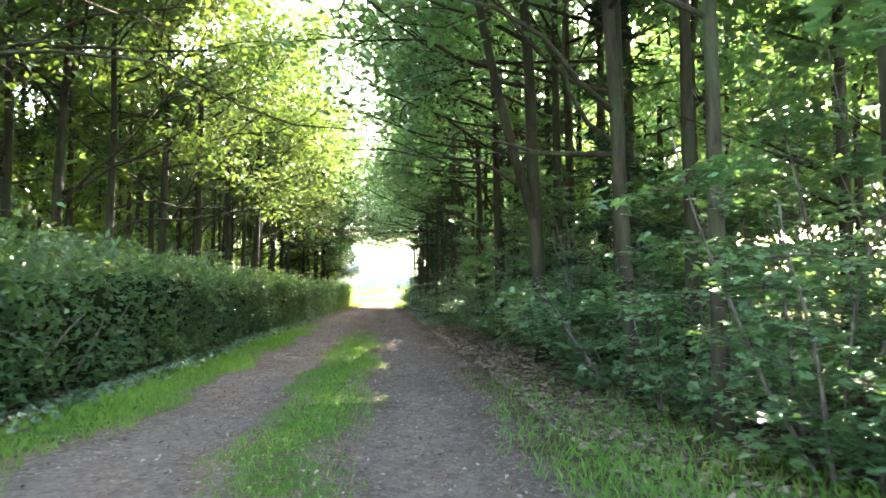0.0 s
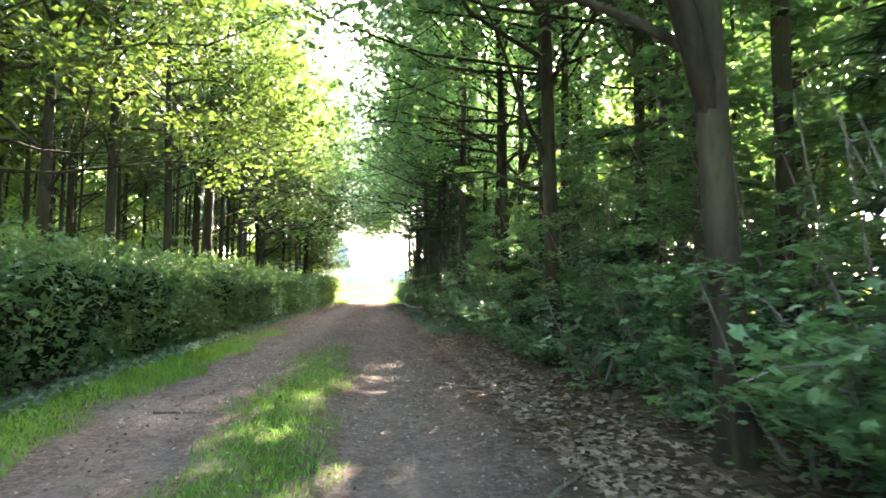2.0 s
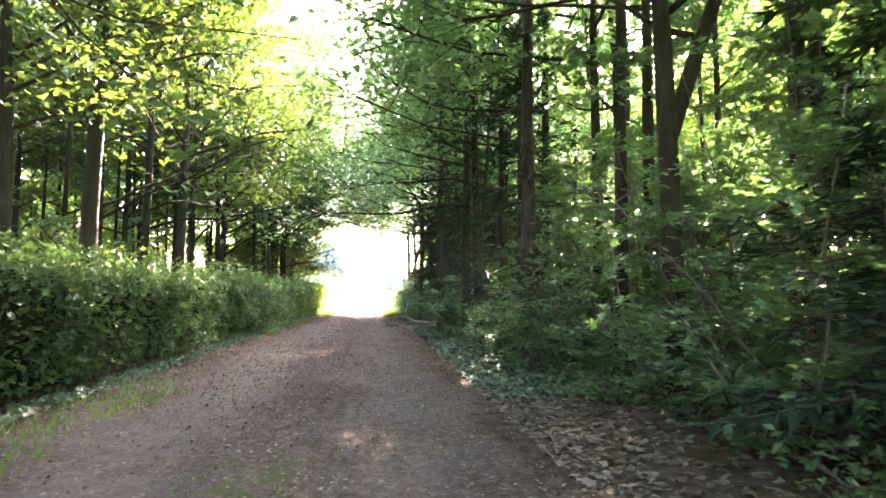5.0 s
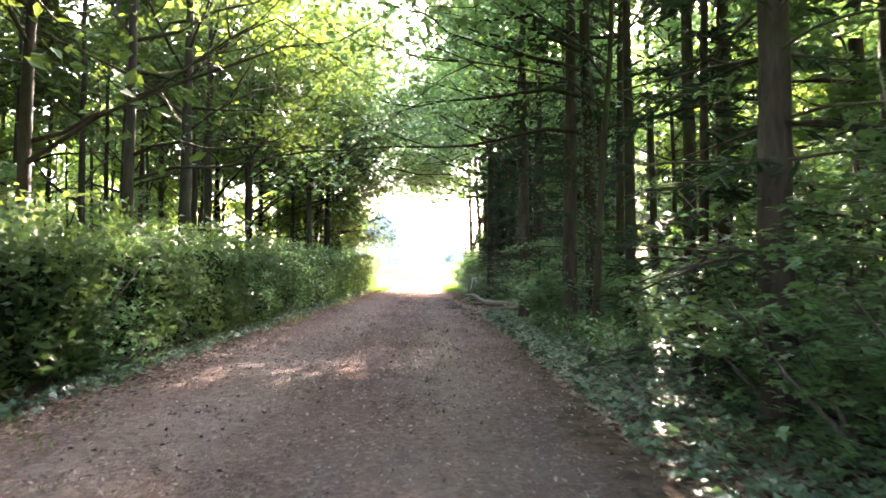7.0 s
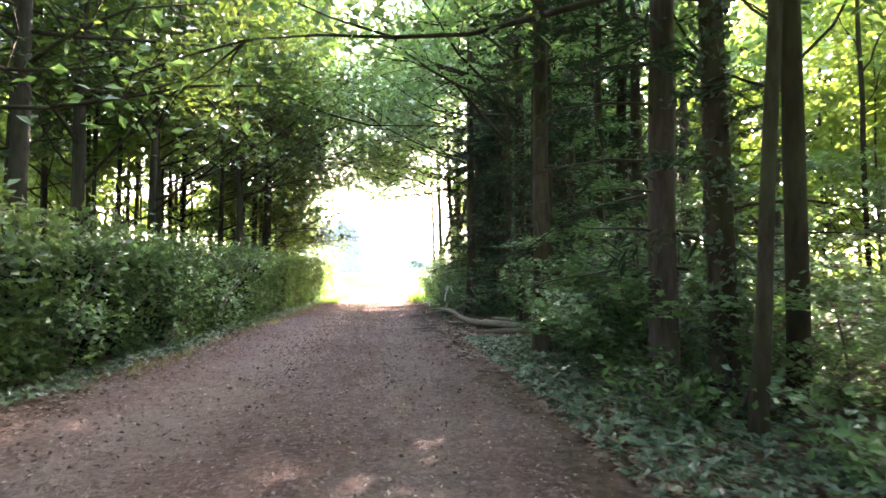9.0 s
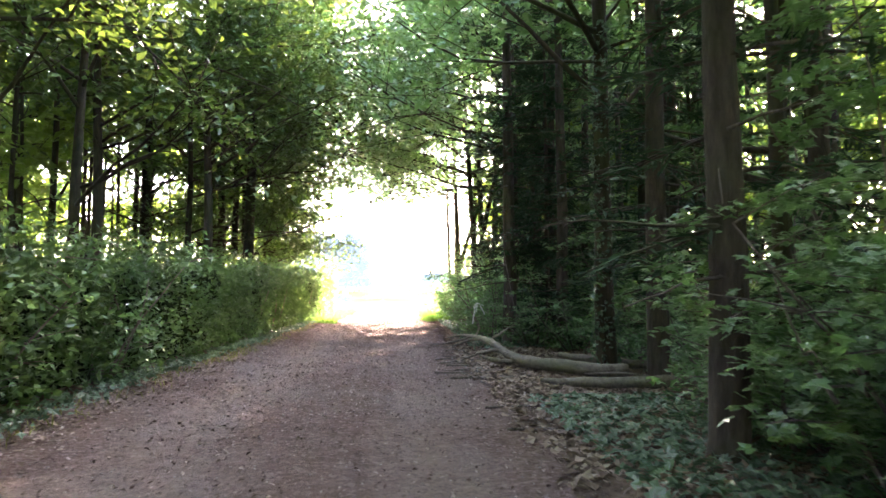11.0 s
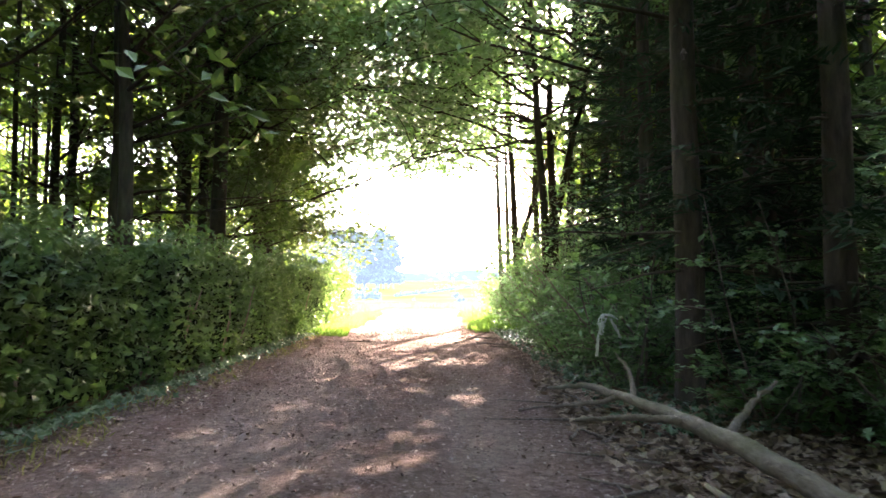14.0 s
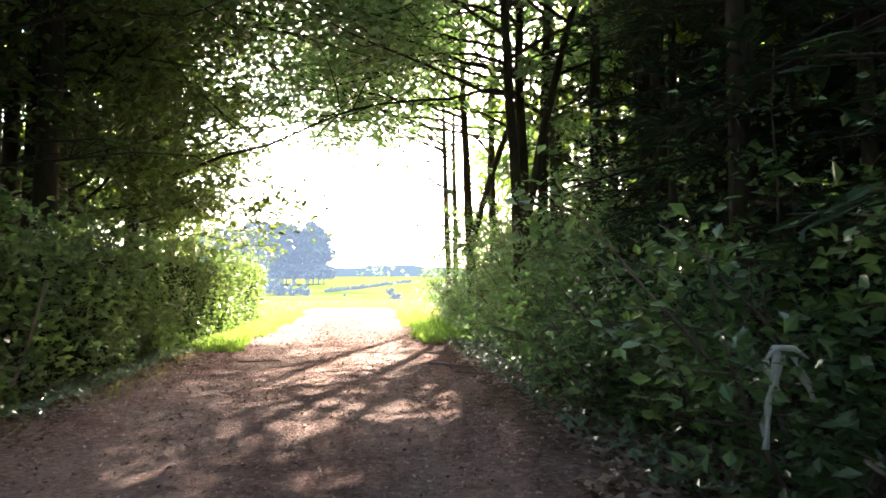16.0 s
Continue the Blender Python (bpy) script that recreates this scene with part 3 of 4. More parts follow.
spots += [(x, 61.2 + r.normal(0, 0.6)) for x in np.arange(-23, -6.5, 1.9)]
spots += [(x, -7.0 + r.normal(0, 0.5)) for x in np.arange(-12, 11, 3.2)]
plant(thicket, spots, lambda: r.uniform(0, 6.3))
poles = [grow_tree("slim_tree", Matrix(), 150 + k, "thin bare-stemmed tree with a small high crown in the wood", "tree", height=11 + k, r0=0.045 + 0.012 * k, base=4.6, limbs=9,
                   reach=1.6, leaves=900, leaf=0.22, bare=3, group="thin trees in the wood", joined=True, twigs_each=2, lean=(0.3 * k - 0.4, 0.2)) for k in range(3)]
plant(poles, [(-7.2 - 9.5 * r.uniform(0, 1) ** 0.8, 6 + 1.05 * k + r.uniform(-0.5, 0.5)) for k in range(52)] + [(4.6 + 6 * r.uniform(), 3 + 2.6 * k) for k in range(20)], lambda: r.uniform(0, 6.3))
for x, y in ((8.5, 31.5), (9.0, 35.2), (9.4, 28.0), (8.4, 39.0), (8.2, 24.5), (4.2, 60.3), (5.6, 58.6), (7.2, 60.2), (9.0, 59.4), (5.2, 62.0), (11.0, 60.5)):
    copy_thing(thicket[0], place(x, y, r.uniform(0, 6.3), r.uniform(0.5, 0.62), -0.03))

# ---------------------------------------------------------------- trees on the other side
RIGHT = [  # x, y, trunk radius, height, fork, bark, lean
    (2.34, 4.47, 0.065, 10, 0.0, BARK_PALE, (0.0, 0.1)), (2.27, 5.93, 0.075, 11, 0.0, BARK_OAK, (-0.5, 0.3)), (2.24, 9.3, 0.11, 12, 2.0, BARK_OAK, (-0.5, 0.2)),
    (2.72, 7.4, 0.08, 11, 0.0, BARK_PALE, (0.1, 0.1)), (3.3, 11.6, 0.1, 12, 0.0, BARK_PALE, (0.1, 0.1)), (2.5, 14.2, 0.11, 12, 0.0, BARK_OAK, (-0.3, 0.2)),
    (2.9, 19.5, 0.11, 12, 2.4, BARK_OAK, (-0.3, 0.2)), (2.56, 28.75, 0.11, 12, 0.0, BARK_OAK, (-0.2, 0.1)), (2.38, 28.0, 0.055, 9, 0.0, BARK_PALE, (0.5, 0.0)), (2.61, 36.65, 0.12, 12, 0.0, BARK_OAK, (0.0, 0.1)), (4.7, 31.0, 0.05, 9, 0.0, BARK_OAK, (0.1, 0.2)),
    (2.63, 50.58, 0.12, 12, 1.6, BARK_OAK, (-0.4, 0.3)), (2.98, 51.7, 0.13, 12, 0.0, BARK_OAK, (-0.3, 0.3)),
    (2.5, 55.1, 0.12, 12, 1.8, BARK_OAK, (-0.5, 0.2)), (2.33, 58.0, 0.10, 11, 0.0, BARK_OAK, (-0.5, 0.4)), (2.7, 59.5, 0.1, 11, 0.0, BARK_OAK, (0.0, 0.4))]
for k, (x, y, r0, hh, fork, bark, lean) in enumerate(RIGHT):
    late = y > 50
    grow_tree("deciduous_tree", place(x, y), 200 + k, "smooth pale-barked young tree at the track's edge" if bark is BARK_PALE else
              ("forked dark-barked tree overhanging the track" if fork else "dark-barked deciduous tree at the track's edge"), "tree", height=hh, r0=r0,
              base=4.4 if late else 3.0, limbs=30 if late else 22, reach=6.0 if late else 3.8, leaves=12500 if late else 6000, leaf=0.155 if late else 0.13, bark=bark, foliage=LEAF_MAPLE, bare=1 if late else (2 if y < 20 else 0), lean=lean,
              side=180, fork=fork, group="trees at the track's edge", ivy=4.5 if y in (28.75, 36.65) else 0.0, spread=0.38, rise=(0.1, 0.5) if late else (0.25, 0.9), sided=0.85 if late else 0.65)
right_protos = [grow_tree("deciduous_tree", Matrix(), 300 + k, "slim dark-barked tree deeper in the wood", "tree", height=12, r0=0.085 + 0.015 * k, base=2.3, limbs=16,
                          reach=2.4, leaves=2500, leaf=0.2, foliage=LEAF_MAPLE, bare=3, group="trees deeper in the wood", twigs_each=3) for k in range(3)]
spots = []
for row, x0 in enumerate((4.8, 7.2, 10.2)):
    y = -3 + r.uniform(0, 2)
    while y < 60:
        if not (row > 0 and 20 < y < 46):
            spots.append((x0 + r.normal(0, 0.5), y))
        y += r.uniform(1.9, 3.6) + 0.3 * row
for k, (x, y) in enumerate(spots):
    m = place(x, y, r.uniform(0, 6.3), r.uniform(0.85, 1.15), -0.03)
    if k < 3:
        right_protos[k].matrix_basis = m
    else:
        copy_thing(right_protos[k % 3], m)

# trees whose upper limbs close the canopy over the track
arch = [grow_tree("deciduous_tree", Matrix(), 330 + k, "slim tree with high limbs closing the canopy over the track", "tree", height=11, r0=0.085, base=4.3, limbs=20,
                  reach=5.0, leaves=4400, leaf=0.165, foliage=LEAF_MAPLE, bare=0, side=180, group="trees arching over the track", rise=(0.15, 0.6), spread=0.45) for k in range(2)]
plant(arch, [(3.3 + r.uniform(-0.2, 0.5), y + r.uniform(-0.5, 0.5)) for y in np.concatenate([np.arange(1.5, 33, 2.5), np.arange(34, 46, 5.0)])] + [(2.95, y) for y in (11.0, 16.5, 21.0, 26.0)], lambda: r.normal(0, 0.3))

tall_arch = [grow_tree("deciduous_tree", Matrix(), 340 + k, "tall tree whose crown closes over the end of the track", "tree", height=15, r0=0.12, base=4.3, limbs=26,
                       reach=4.8, leaves=7000, leaf=0.17, foliage=LEAF_MAPLE, bare=0, side=180, group="trees arching over the track", rise=(0.1, 0.5), spread=0.5, sided=0.8) for k in range(2)]
plant(tall_arch, [(3.6, 47.6), (3.5, 52.4), (3.3, 56.6)], lambda: r.normal(0, 0.3))
for x, y in ((-5.5, 50.6), (-5.2, 55.6), (-5.4, 58.0)):
    copy_thing(tall_arch[0], place(x, y, math.pi + r.normal(0, 0.3), 1.0, -0.03))

# conifers
SPRUCE_LABEL = "dark spruce with bare lower trunk beside the track"
spruce = [grow_spruce("spruce_tree", Matrix(), 400, SPRUCE_LABEL, 12, 0.13, 1.2, 3.0, 1.7), grow_spruce("spruce_tree", Matrix(), 401, SPRUCE_LABEL, 11, 0.11, 0.5, 1.0, 1.6),
          grow_spruce("spruce_tree", Matrix(), 402, "young dark spruce with drooping branches", 6.0, 0.05, 0.3, 0.3, 1.2, 22)]
SPRUCES = [(2.3, 29.3, 0), (2.08, 32.6, 0), (2.4, 23.2, 0), (3.0, 17.0, 2), (3.4, 13.0, 2), (3.0, 8.3, 2), (4.3, 35.0, 1), (2.9, 35.8, 0),
           (2.2, 41.3, 0), (3.0, 40.4, 1), (3.3, 42.2, 0), (2.8, 44.2, 1), (3.6, 45.8, 1), (4.3, 39.0, 1), (4.4, 43.6, 1), (5.6, 41.5, 0),
           (5.8, 45.2, 1), (4.4, 19.6, 2), (2.6, 25.0, 2)]
SPRUCES += [(3.9, 50.4, 0), (4.4, 54.6, 0), (3.4, 46.9, 1)]
SPRUCES += [(2.95, 41.3, 2), (3.1, 43.2, 2), (2.75, 45.4, 2), (3.5, 44.4, 2)]
SPRUCES += [(x + r.normal(0, 0.3), y + r.normal(0, 0.4), int(r.choice([1, 0, 1]))) for x in (6.6, 8.4) for y in np.arange(38, 58, 2.3)]
seen = set()
for x, y, k in SPRUCES:
    m = place(x, y, r.uniform(0, 6.3), r.uniform(0.92, 1.1), -0.03)
    if k in seen:
        copy_thing(spruce[k], m)
    else:
        spruce[k].matrix_basis = m
        seen.add(k)

# ---------------------------------------------------------------- undergrowth
shrubs = [grow_shrub("maple_sapling", Matrix(), 500, "bushy green maple sapling with broad lobed leaves", 2.6, 1.1, 6, 1500, 0.1, shape=LEAF_MAPLE_SHAPE, category="sapling", group="saplings beside the track"),
          grow_shrub("maple_sapling", Matrix(), 501, "bushy green maple sapling with broad lobed leaves", 1.6, 0.9, 5, 1050, 0.09, shape=LEAF_MAPLE_SHAPE, category="sapling", group="saplings beside the track"),
          grow_shrub("maple_sapling", Matrix(), 502, "tall green maple sapling with layered leaves", 4.4, 1.3, 7, 2200, 0.13, category="sapling", group="saplings beside the track"),
          grow_shrub("bramble_bush", Matrix(), 503, "low tangled green bramble bush", 0.8, 0.8, 8, 600, 0.09, shape=LEAF_PLAIN, layers=False, category="bush", group="brambles beside the track"),
          grow_shrub("elder_bush", Matrix(), 504, "leafy green bush between hedge and trees", 2.3, 1.0, 6, 750, 0.13, LEAF_OAK, LEAF_PLAIN, False, category="bush", group="bushes behind the hedge"),
          grow_shrub("hazel_bush", Matrix(), 505, "dense dark green bush of small leaves beside the track", 3.4, 1.1, 8, 2300, 0.09, LEAF_MAPLE, LEAF_PLAIN, False, category="bush", group="bushes at the wood's edge"),
          grow_shrub("hazel_bush", Matrix(), 506, "low dense green bush of small leaves beside the track", 1.9, 0.9, 7, 1400, 0.085, LEAF_MAPLE, LEAF_PLAIN, False, category="bush", group="bushes at the wood's edge")]
plan = [(2.4, 3.3, 0), (3.0, 2.2, 2), (2.6, 30.3, 0), (2.9, 29.7, 1), (2.35, 31.3, 1), (2.25, 5.1, 1), (2.35, 6.5, 1), (2.5, 7.9, 0), (-3.3, 25.5, 3), (-3.5, 30.9, 6), (-3.4, 36.3, 6), (-3.6, 25.6, 6), (-3.3, 33.4, 3), (-3.5, 34.2, 6), (2.75, 30.9, 1), (2.6, 31.4, 0), (2.9, 30.0, 1), (3.3, 31.6, 0), (3.5, 29.2, 1), (3.6, 33.0, 2), (2.45, 40.3, 0), (2.95, 39.3, 1)]
plan += [(r.uniform(5.0, 8.5), y, int(r.choice([2, 0, 2]))) for y in np.arange(25.5, 44, 0.9)]
y = -1.0
while y < 58.5:
    j = lambda k=0.3: r.uniform(-k, k)
    if y < 8:
        plan += [(2.75 + j(), y + j(), int(r.choice([1, 3]))), (3.5 + j(), y + j(), int(r.choice([0, 1]))), (4.6 + j(0.6), y + j(), 2)]
    elif y < 24.5:
        plan += [(2.55 + j(0.2), y + j(), int(r.choice([1, 3, 1]))), (3.1 + j(0.2), y + j(), 0), (3.7 + j(), y + j(), 2), (5.0 + j(0.7), y + j(), 2)]
    elif y < 30:
        plan += [(2.7 + j(0.4), y + j(), 3), (3.7 + j(0.4), y + j(), 1)] + ([(5.4 + j(0.8), y + j(), 1)] if r.uniform() < 0.6 else [])
    elif y < 34.5:
        plan += [((2.7 if y < 33 else 3.1) + j(0.25), y + j(), int(r.choice([1, 3])) if y < 33 else 3), (3.0 + j(0.3), y + j(), int(r.choice([0, 1])))]
    elif y < 41.5:
        plan += [(3.5 + j(0.35), y + j(), 3), (4.2 + j(0.4), y + j(), int(r.choice([0, 1])))]
    else:
        o = 0.35 * float(smooth(45, 52, np.array(y)))
        plan += [(1.95 + o + j(0.2), y + j(), int(r.choice([3, 6]))), (2.5 + o + j(0.25), y + j(), int(r.choice([6, 5]))), (3.3 + o + j(), y + j(), 5), (4.7 + j(0.6), y + j(), 2)]
    y += r.uniform(0.85, 1.25)
for y in np.arange(-2, 60, 1.7):
    plan.append((12.4 + r.uniform(-0.8, 0.8), y, 4))
y = -2.0
while y < 59:
    plan.append((-4.7 + r.uniform(-0.4, 0.4), y, 4))
    plan.append((-6.6 + r.uniform(-0.9, 0.9), y + 0.5, 4))
    plan.append((-9.5 + r.uniform(-1.5, 1.5), y + 0.5, int(r.choice([4, 2]))))
    y += r.uniform(1.5, 2.2)
seen = set()
for x, y, k in plan:
    m = place(x, y, r.uniform(0, 6.3), r.uniform(0.8, 1.15))
    if k in seen:
        copy_thing(shrubs[k], m)
    else:
        shrubs[k].matrix_basis = m
        seen.add(k)


# ---------------------------------------------------------------- ground cover
def stuff(name, me, label, category):
    return tagged(new(name, me), label, category, kind="stuff")


def grass_patch(name, x0, x1, y0, y1, count, size, material, label, fade=None):
    r = np.random.default_rng(int(abs(x0 * 31 + y0 * 7 + count)))
    xy = np.column_stack([r.uniform(x0, x1, count), r.uniform(y0, y1, count)])
    keep = r.uniform(0, 1, count) < band(xy[:, 0], x0, x1, 0.22 * (x1 - x0)) * (0.4 + 0.6 * (waves(xy[:, 0] * 2, xy[:, 1] * 2, 9) > -0.3))
    if fade:
        keep &= r.uniform(0, 1, count) > smooth(fade[0], fade[1], xy[:, 1])
    xy = xy[keep]
    xy[:, 0] -= 0.09 * np.sin(1.7 * xy[:, 1] + 0.6) + 0.06 * np.sin(4.3 * xy[:, 1] + 2.0)
    return stuff(name, mesh_from(name, *scatter(BLADE, on_ground(xy, -0.005), size * r.uniform(0.5, 1.3, len(xy)), r, 0.35), material, False), label, "grass")


grass_patch("grass", -1.1, -0.15, -1, 20, 30000, 0.05, GRASS, "short green grass strip between the wheel ruts", (9, 19))
grass_patch("grass", -3.15, -2.05, -1, 24, 42000, 0.075, GRASS, "green grass verge below the hedge", (14, 24))
grass_patch("grass", 0.8, 2.4, -1, 9, 16000, 0.08, GRASS, "thin green grass at the track's edge", (4, 9))
grass_patch("grass", -3.1, -2.2, 50, 62, 14000, 0.16, GRASS, "sunlit grass beside the hedge end")
grass_patch("grass", 0.9, 2.6, 51, 62, 14000, 0.16, GRASS, "sunlit grass at the wood's edge")
grass_patch("grass", -3.1, -2.5, 30, 52, 2600, 0.08, DRY_GRASS, "dry grass along the hedge foot")


def litter_patch(name, count, draw, size, shape, material, label, category, lift=0.008, tilt=0.2):
    r = np.random.default_rng(count)
    xy = draw(r, count)
    return stuff(name, mesh_from(name, *scatter(shape, on_ground(xy, lift), size * r.uniform(0.5, 1.4, len(xy)), r, tilt), material, False), label, category)


litter_patch("dead_leaves", 24000, lambda r, n: np.column_stack([1.25 + np.abs(r.normal(0, 0.65, n)), r.uniform(-1, 58, n)]), 0.07, LEAF_LOBED, LITTER, "brown dead leaves along the track's edge", "leaf litter")
litter_patch("dead_leaves", 44000, lambda r, n: np.column_stack([r.uniform(-2.8, 1.5, n), 60 * r.uniform(0, 1, n) ** 0.8]), 0.03, LEAF_PLAIN, LITTER_DARK, "scattered dead leaves and bark bits on the track", "leaf litter", 0.01, 0.35)
litter_patch("dead_leaves", 8000, lambda r, n: np.column_stack([0.9 + r.beta(1.4, 1.5, n) * 2.6, r.uniform(32, 43, n)]), 0.075, LEAF_LOBED, LITTER, "deep brown leaf litter around the fallen limbs", "leaf litter", 0.02, 0.4)
litter_patch("dead_leaves", 6000, lambda r, n: np.column_stack([-2.75 + r.normal(0, 0.2, n), r.uniform(22, 56, n)]), 0.06, LEAF_PLAIN, LITTER, "dead leaves along the hedge foot", "leaf litter")
litter_patch("ivy_cover", 9000, lambda r, n: np.column_stack([1.25 + r.beta(1.3, 1.6, n) * 1.7, r.uniform(20, 35, n)]), 0.07, LEAF_LOBED, LEAF_IVY, "dull green ivy covering the ground", "ivy", 0.05, 0.4)
litter_patch("ivy_cover", 5000, lambda r, n: np.column_stack([1.3 + r.beta(1.3, 1.6, n) * 1.5, r.uniform(40, 58, n)]), 0.07, LEAF_LOBED, LEAF_IVY, "dull green ivy and weeds covering the ground", "ivy", 0.06, 0.5)
litter_patch("weeds", 7000, lambda r, n: np.column_stack([-2.95 + r.normal(0, 0.13, n), r.uniform(-1, 50, n)]), 0.07, LEAF_LOBED, LEAF_IVY, "low leafy weeds at the hedge foot", "weeds", 0.07, 0.6)

# ---------------------------------------------------------------- fallen branches
def limb(name, m_parent, points, radii, label="", bark=BARK_LOG, seed=1, sides=10):
    rr = np.random.default_rng(seed)
    P, R = np.array(points, float), np.array(radii, float)
    n = (len(P) - 1) * 6 + 1
    k, u = np.arange(len(P)), np.linspace(0, len(P) - 1, n)
    Q = np.stack([np.interp(u, k, P[:, c]) for c in range(3)], -1)
    for _ in range(4):
        Q[1:-1] = 0.25 * Q[:-2] + 0.5 * Q[1:-1] + 0.25 * Q[2:]
    Q[1:-1] += rr.normal(0, 0.006, (n - 2, 3))
    rad = np.interp(u, k, R) * (1 + 0.06 * np.sin(u * 2.3 + seed) + rr.normal(0, 0.02, n))
    return part(name, mesh_from(name, *tube(Q, rad, sides, 0.025, rr), bark), m_parent, label)


log = thing("fallen_branch", Matrix(), "long pale fallen tree limb lying at the track's edge", "fallen branch", "fallen branches at the track's edge")
limb("stem", log, [(2.72, 36.22, 0.1), (2.33, 36.35, 0.11), (1.85, 36.8, 0.12), (1.6, 37.4, 0.13), (1.5, 38.3, 0.22), (1.45, 39.2, 0.26), (1.38, 40.4, 0.22), (1.28, 41.3, 0.2), (0.98, 41.7, 0.12)],
     [0.088, 0.086, 0.078, 0.068, 0.056, 0.048, 0.04, 0.03, 0.012], seed=3)
limb("side_branch", log, [(1.66, 37.3, 0.12), (1.4, 37.8, 0.06), (1.3, 38.9, 0.04)], [0.04, 0.034, 0.014], seed=4)
limb("side_branch", log, [(1.45, 39.4, 0.26), (1.2, 39.9, 0.2), (1.0, 40.6, 0.04)], [0.03, 0.022, 0.012], seed=5)
limb("side_branch", log, [(1.4, 40.4, 0.23), (1.55, 41.0, 0.36), (1.6, 41.6, 0.45)], [0.026, 0.018, 0.008], seed=9)
limb("side_branch", log, [(1.52, 38.1, 0.2), (1.25, 38.25, 0.14), (0.95, 38.2, 0.05)], [0.03, 0.022, 0.01], seed=14)
limb("side_branch", log, [(1.46, 39.0, 0.25), (1.75, 39.3, 0.4), (1.95, 39.4, 0.5)], [0.028, 0.02, 0.009], seed=15)
limb("side_branch", log, [(1.36, 40.6, 0.21), (1.1, 40.8, 0.12), (0.85, 41.2, 0.03)], [0.026, 0.018, 0.008], seed=16)
log2 = thing("fallen_branch", Matrix(), "straight pale fallen limb lying across the leaf litter", "fallen branch", "fallen branches at the track's edge")
limb("stem", log2, [(5.6, 35.4, 0.12), (4.3, 35.42, 0.11), (3.1, 35.4, 0.1), (2.3, 35.42, 0.08), (1.95, 35.66, 0.06), (1.64, 35.98, 0.04)], [0.075, 0.072, 0.066, 0.058, 0.05, 0.026], seed=6)
limb("side_branch", log2, [(2.9, 35.41, 0.1), (2.5, 35.8, 0.14), (2.2, 36.2, 0.08)], [0.02, 0.015, 0.008], seed=11)
log3 = thing("fallen_branch", Matrix(), "short pale broken limb lying behind the log", "fallen branch", "fallen branches at the track's edge")
limb("stem", log3, [(3.2, 36.8, 0.1), (2.6, 36.9, 0.16), (2.15, 37.25, 0.2)], [0.06, 0.055, 0.035], seed=12)
for k, (x, y, a, L) in enumerate([(0.2, 8.3, 5, 0.4), (-1.55, 11.4, -3, 0.4), (0.55, 7.1, -20, 0.3), (1.1, 9.0, 60, 0.5), (1.3, 33.6, 4, 0.9), (1.2, 34.6, 12, 0.8), (1.3, 47.0, -40, 0.9),
                                  (1.1, 48.0, -20, 0.8), (1.5, 41.2, -30, 0.9), (1.35, 41.6, -60, 0.9), (1.1, 49.4, -30, 0.7), (-1.6, 49.0, 10, 0.6), (1.0, 12.6, -50, 0.7), (1.3, 31.0, -10, 0.6)] + [(float(r.uniform(0.75, 1.7)), float(r.uniform(36.2, 41.5)), float(r.uniform(0, 180)), float(r.uniform(0.35, 1.2))) for _ in range(46)]):
    s = thing("stick", place(x, y, radians(a)), "thin dead stick lying on the ground", "stick", "sticks on the ground")
    rr = np.random.default_rng(700 + k)
    Q = curve_points((-L / 2, 0, 0.02), (1, 0, 0), L, 5, rr, 0.1)
    Q[:, 2] = 0.011
    part("stem", mesh_from("stem", *tube(Q, np.linspace(0.014, 0.005, 6), 6, 0.1, rr), BARK_STICK), s)

# ---------------------------------------------------------------- pebbles
PEB = (np.array([(1, 0, 0), (0, 1, 0), (-1, 0, 0), (0, -1, 0), (0, 0, 0.6), (0, 0, -0.6)]) * 0.5,
       np.array([(0, 1, 4), (1, 2, 4), (2, 3, 4), (3, 0, 4), (1, 0, 5), (2, 1, 5), (3, 2, 5), (0, 3, 5)]))
litter_patch("pebbles", 9000, lambda r, n: np.column_stack([r.uniform(-2.5, 1.2, n), 58 * r.uniform(0, 1, n)]), 0.016, PEB, PEBBLE, "small pale pebbles on the gravel track", "gravel", 0.002)


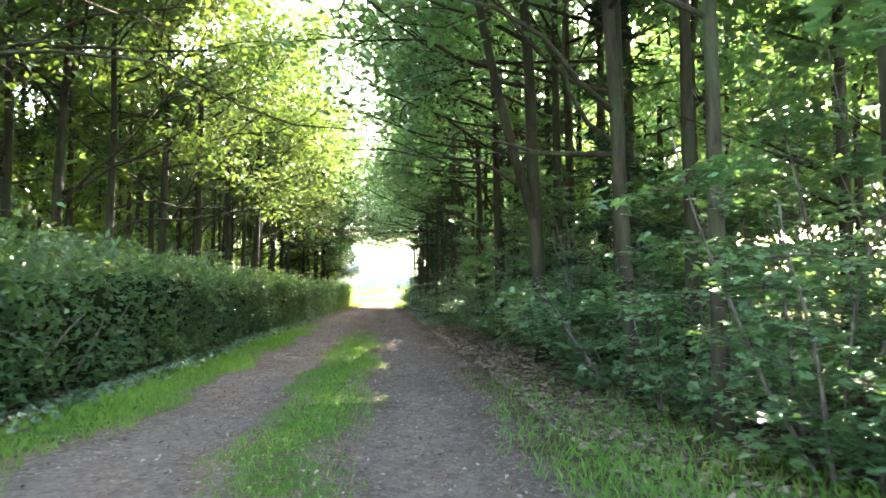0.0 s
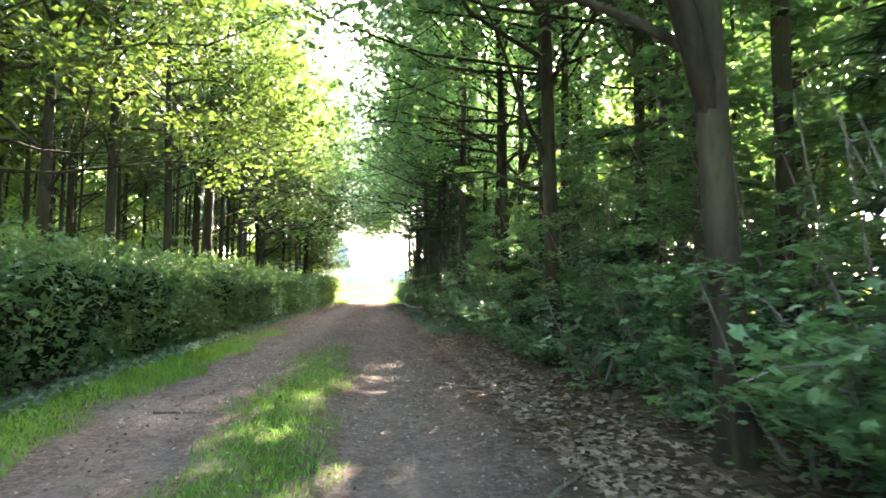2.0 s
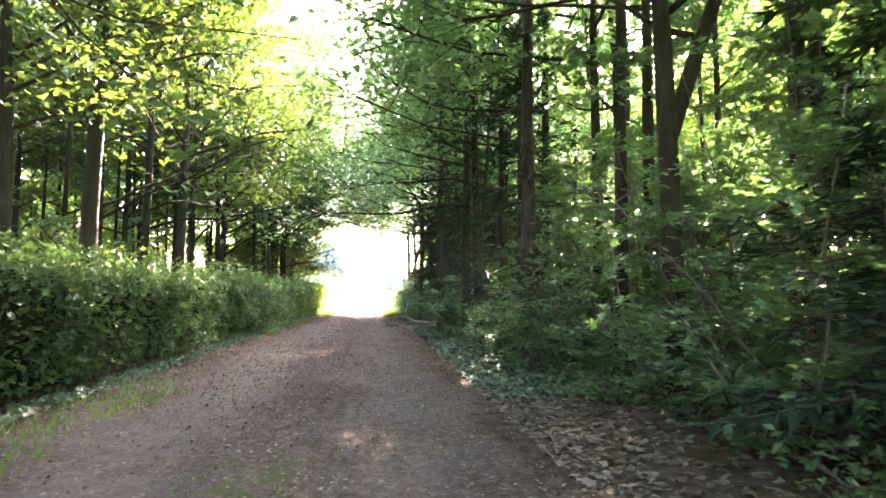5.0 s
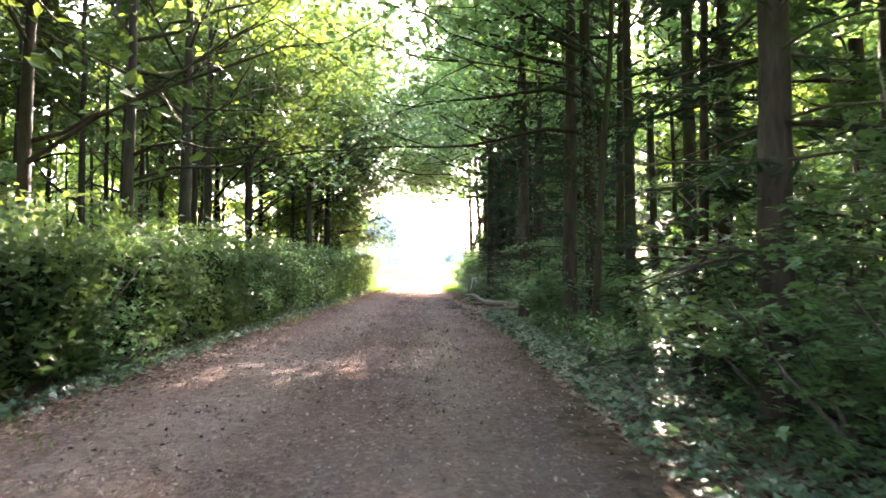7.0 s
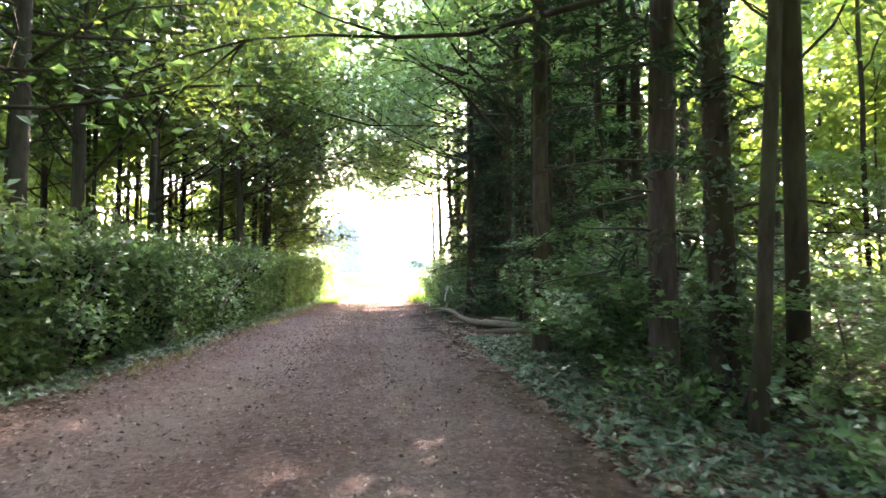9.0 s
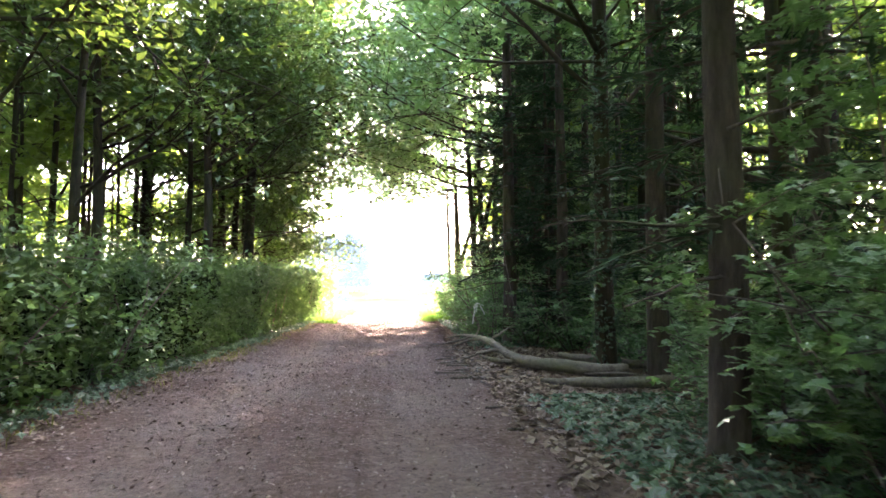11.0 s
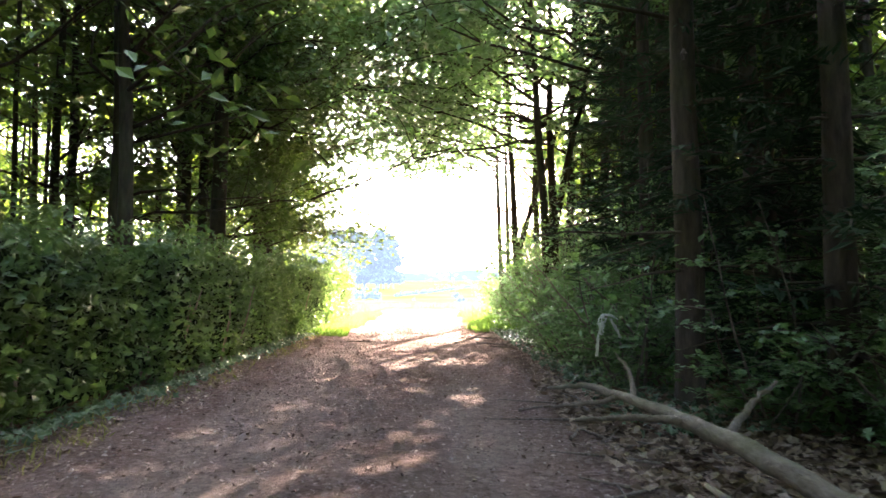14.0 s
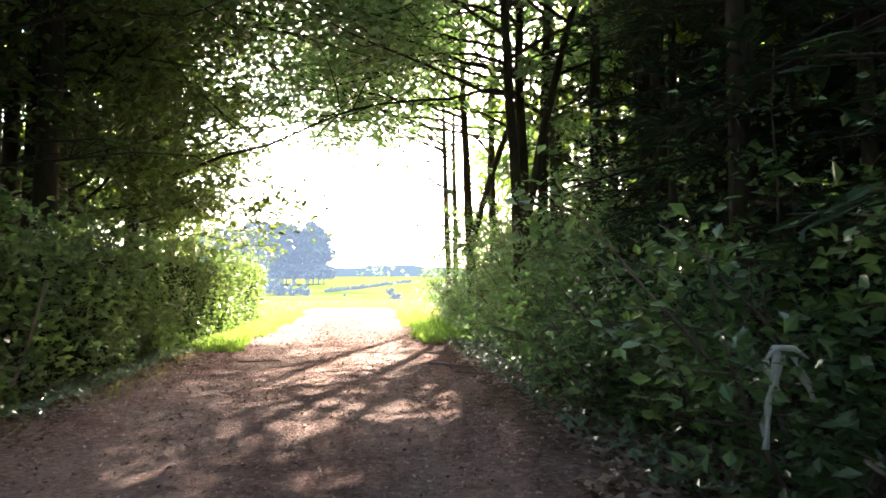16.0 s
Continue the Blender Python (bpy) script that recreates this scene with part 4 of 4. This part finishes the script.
# ---------------------------------------------------------------- torn plastic strip caught in the bushes
def build_strip():
    m = Nodes("plastic_film")
    finish(m, ramp(m, tex(m, 20, 4), [(0.3, (0.45, 0.47, 0.47)), (0.7, (0.65, 0.67, 0.67))]), 0.45)
    t = thing("plastic_strip", Matrix.Translation((1.62, 42.1, 0.0)), "torn whitish plastic strip caught in the bushes", "plastic waste")
    rr = np.random.default_rng(8)
    for k, (x, top, length) in enumerate([(0.0, 0.78, 0.42), (0.03, 0.76, 0.36), (0.08, 0.75, 0.22), (-0.05, 0.74, 0.16)]):
        Q = curve_points((x, 0, top), (rr.normal(0.15, 0.1), 0, -1), length, 7, rr, 0.1)
        w = 0.016 * rr.uniform(0.7, 1.3, len(Q))
        off = np.stack([w, rr.normal(0, 0.006, len(Q)), 0 * w], -1)
        V = np.vstack([Q - off, Q + off, Q - off + [0, 0.003, 0], Q + off + [0, 0.003, 0]])
        n, i = len(Q), np.arange(len(Q) - 1)
        F = np.vstack([np.stack([i + a, i + b, i + b + 1, i + a + 1], -1) for a, b in ((n, 0), (2 * n, 3 * n), (0, 2 * n), (3 * n, n))])
        part("strand", mesh_from("strand", V, F, m.mat), t)
    Q = np.array([(-0.05, 0, 0.74), (0.0, 0.01, 0.79), (0.08, 0, 0.785), (0.16, 0.02, 0.74)])
    part("sheet", mesh_from("sheet", *tube(Q, [0.005, 0.011, 0.012, 0.004], 7, 0.25, rr), m.mat), t)


build_strip()


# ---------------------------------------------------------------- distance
# Weak bluish emission paints aerial haze onto distant surfaces.
def far_haze_material(name, dark, light, glow, strength):
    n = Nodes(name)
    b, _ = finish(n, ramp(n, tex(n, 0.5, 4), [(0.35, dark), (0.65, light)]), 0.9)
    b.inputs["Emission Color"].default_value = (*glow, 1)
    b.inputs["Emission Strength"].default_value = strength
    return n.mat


FAR_WOOD_HAZE = far_haze_material("distant_foliage_haze_glow", (0.03, 0.05, 0.035), (0.055, 0.085, 0.055), (0.4, 0.56, 0.8), 0.034)
FAR_HILL_HAZE = far_haze_material("distant_hills_haze_glow", (0.03, 0.05, 0.045), (0.045, 0.065, 0.055), (0.5, 0.66, 0.85), 0.028)
far_tree = grow_tree("distant_tree", Matrix(), 900, "tall tree of a distant wood, haze put in as glow", "tree", height=20, r0=0.3, base=2.0, limbs=20, reach=4.0, leaves=3300, leaf=1.7,
                     bark=FAR_WOOD_HAZE, foliage=FAR_WOOD_HAZE, bare=0, joined=True, group="trees of the distant wood", rise=(0.0, 0.5), spread=0.9)
far_spots = [(-14.0 - 3.4 * k + r.normal(0, 0.8), 262 + 7 * j + r.normal(0, 2) + 1.2 * k) for k in range(14) for j in range(2)]
for k, (x, y) in enumerate(far_spots):
    m = place(x, y, r.uniform(0, 6.3), r.uniform(0.92, 1.12))
    if k:
        copy_thing(far_tree, m)
    else:
        far_tree.matrix_basis = m
# The field bushes carry the same painted haze glow as the wood.
far_bush = grow_shrub("field_bush", place(-12.0, 150, 0.3, 1.1), 910, "round green bush in the fields, haze put in as glow", 2.2, 1.3, 3, 420, 0.5, FAR_WOOD_HAZE, LEAF_PLAIN, False, "bush", "bushes in the fields")
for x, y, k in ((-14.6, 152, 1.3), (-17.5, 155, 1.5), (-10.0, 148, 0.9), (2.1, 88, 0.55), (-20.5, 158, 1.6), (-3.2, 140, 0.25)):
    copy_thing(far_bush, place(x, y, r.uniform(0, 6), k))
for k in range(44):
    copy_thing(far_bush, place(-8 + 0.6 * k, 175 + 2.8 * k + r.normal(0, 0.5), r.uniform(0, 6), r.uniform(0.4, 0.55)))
hx = np.linspace(-1500, 1500, 240)
ridge = 34 + 7 * np.sin(hx / 170.0 + 1) + 3 * np.sin(hx / 41.0) + 1.6 * np.sin(hx / 13.0) + 1.2 * np.sin(hx / 5.3)
V = np.vstack([np.column_stack([hx, 0 * hx + 1500, 0 * hx - 5]), np.column_stack([hx, 0 * hx + 1500, ridge]), np.column_stack([hx, 0 * hx + 1650, ridge * 0.9])])
i = np.arange(239)
F = np.vstack([np.stack([i, i + 1, i + 241, i + 240], -1), np.stack([i + 240, i + 241, i + 481, i + 480], -1)])
# The ridge's blue haze is emission in its material too.
tagged(new("backdrop", mesh_from("backdrop", V, F, FAR_HILL_HAZE)), "wooded ridge on the horizon, blue haze put in as glow", "hills", kind="structure")

# fence along the field
fence = thing("wire_fence", Matrix(), "weathered wooden post and wire fence beside the field", "fence")
rr = np.random.default_rng(77)
tops = []
for k in range(9):
    x, y = 3.6 + 0.42 * k, 72 + 4.5 * k
    z = float(terrain(np.array(x), np.array(y)))
    part("post", mesh_from("post", *tube([(x, y, z - 0.1), (x + 0.01, y, z + 0.6), (x + rr.normal(0, 0.02), y, z + 1.15)], [0.05, 0.048, 0.045], 8, 0.05, rr), BARK_STICK), fence)
    tops.append((x, y, z))
tops = np.array(tops)
for h in (0.5, 0.95):
    part("wire", mesh_from("wire", *tube(tops + [0, 0, h], np.full(len(tops), 0.006), 4), BARK_STICK), fence)
r2 = np.random.default_rng(66)
xy = np.column_stack([r2.uniform(-14, 12, 26000), 58 + 40 * r2.uniform(0, 1, 26000) ** 1.4])
xy = xy[(np.abs(xy[:, 0] + 0.9) > 2.0) | (xy[:, 1] > 76)]
stuff("meadow_grass", mesh_from("meadow_grass", *scatter(BLADE, on_ground(xy, -0.01), r2.uniform(0.15, 0.45, len(xy)), r2, 0.35), DRY_GRASS, False), "pale yellow-green meadow grass beyond the wood", "grass")
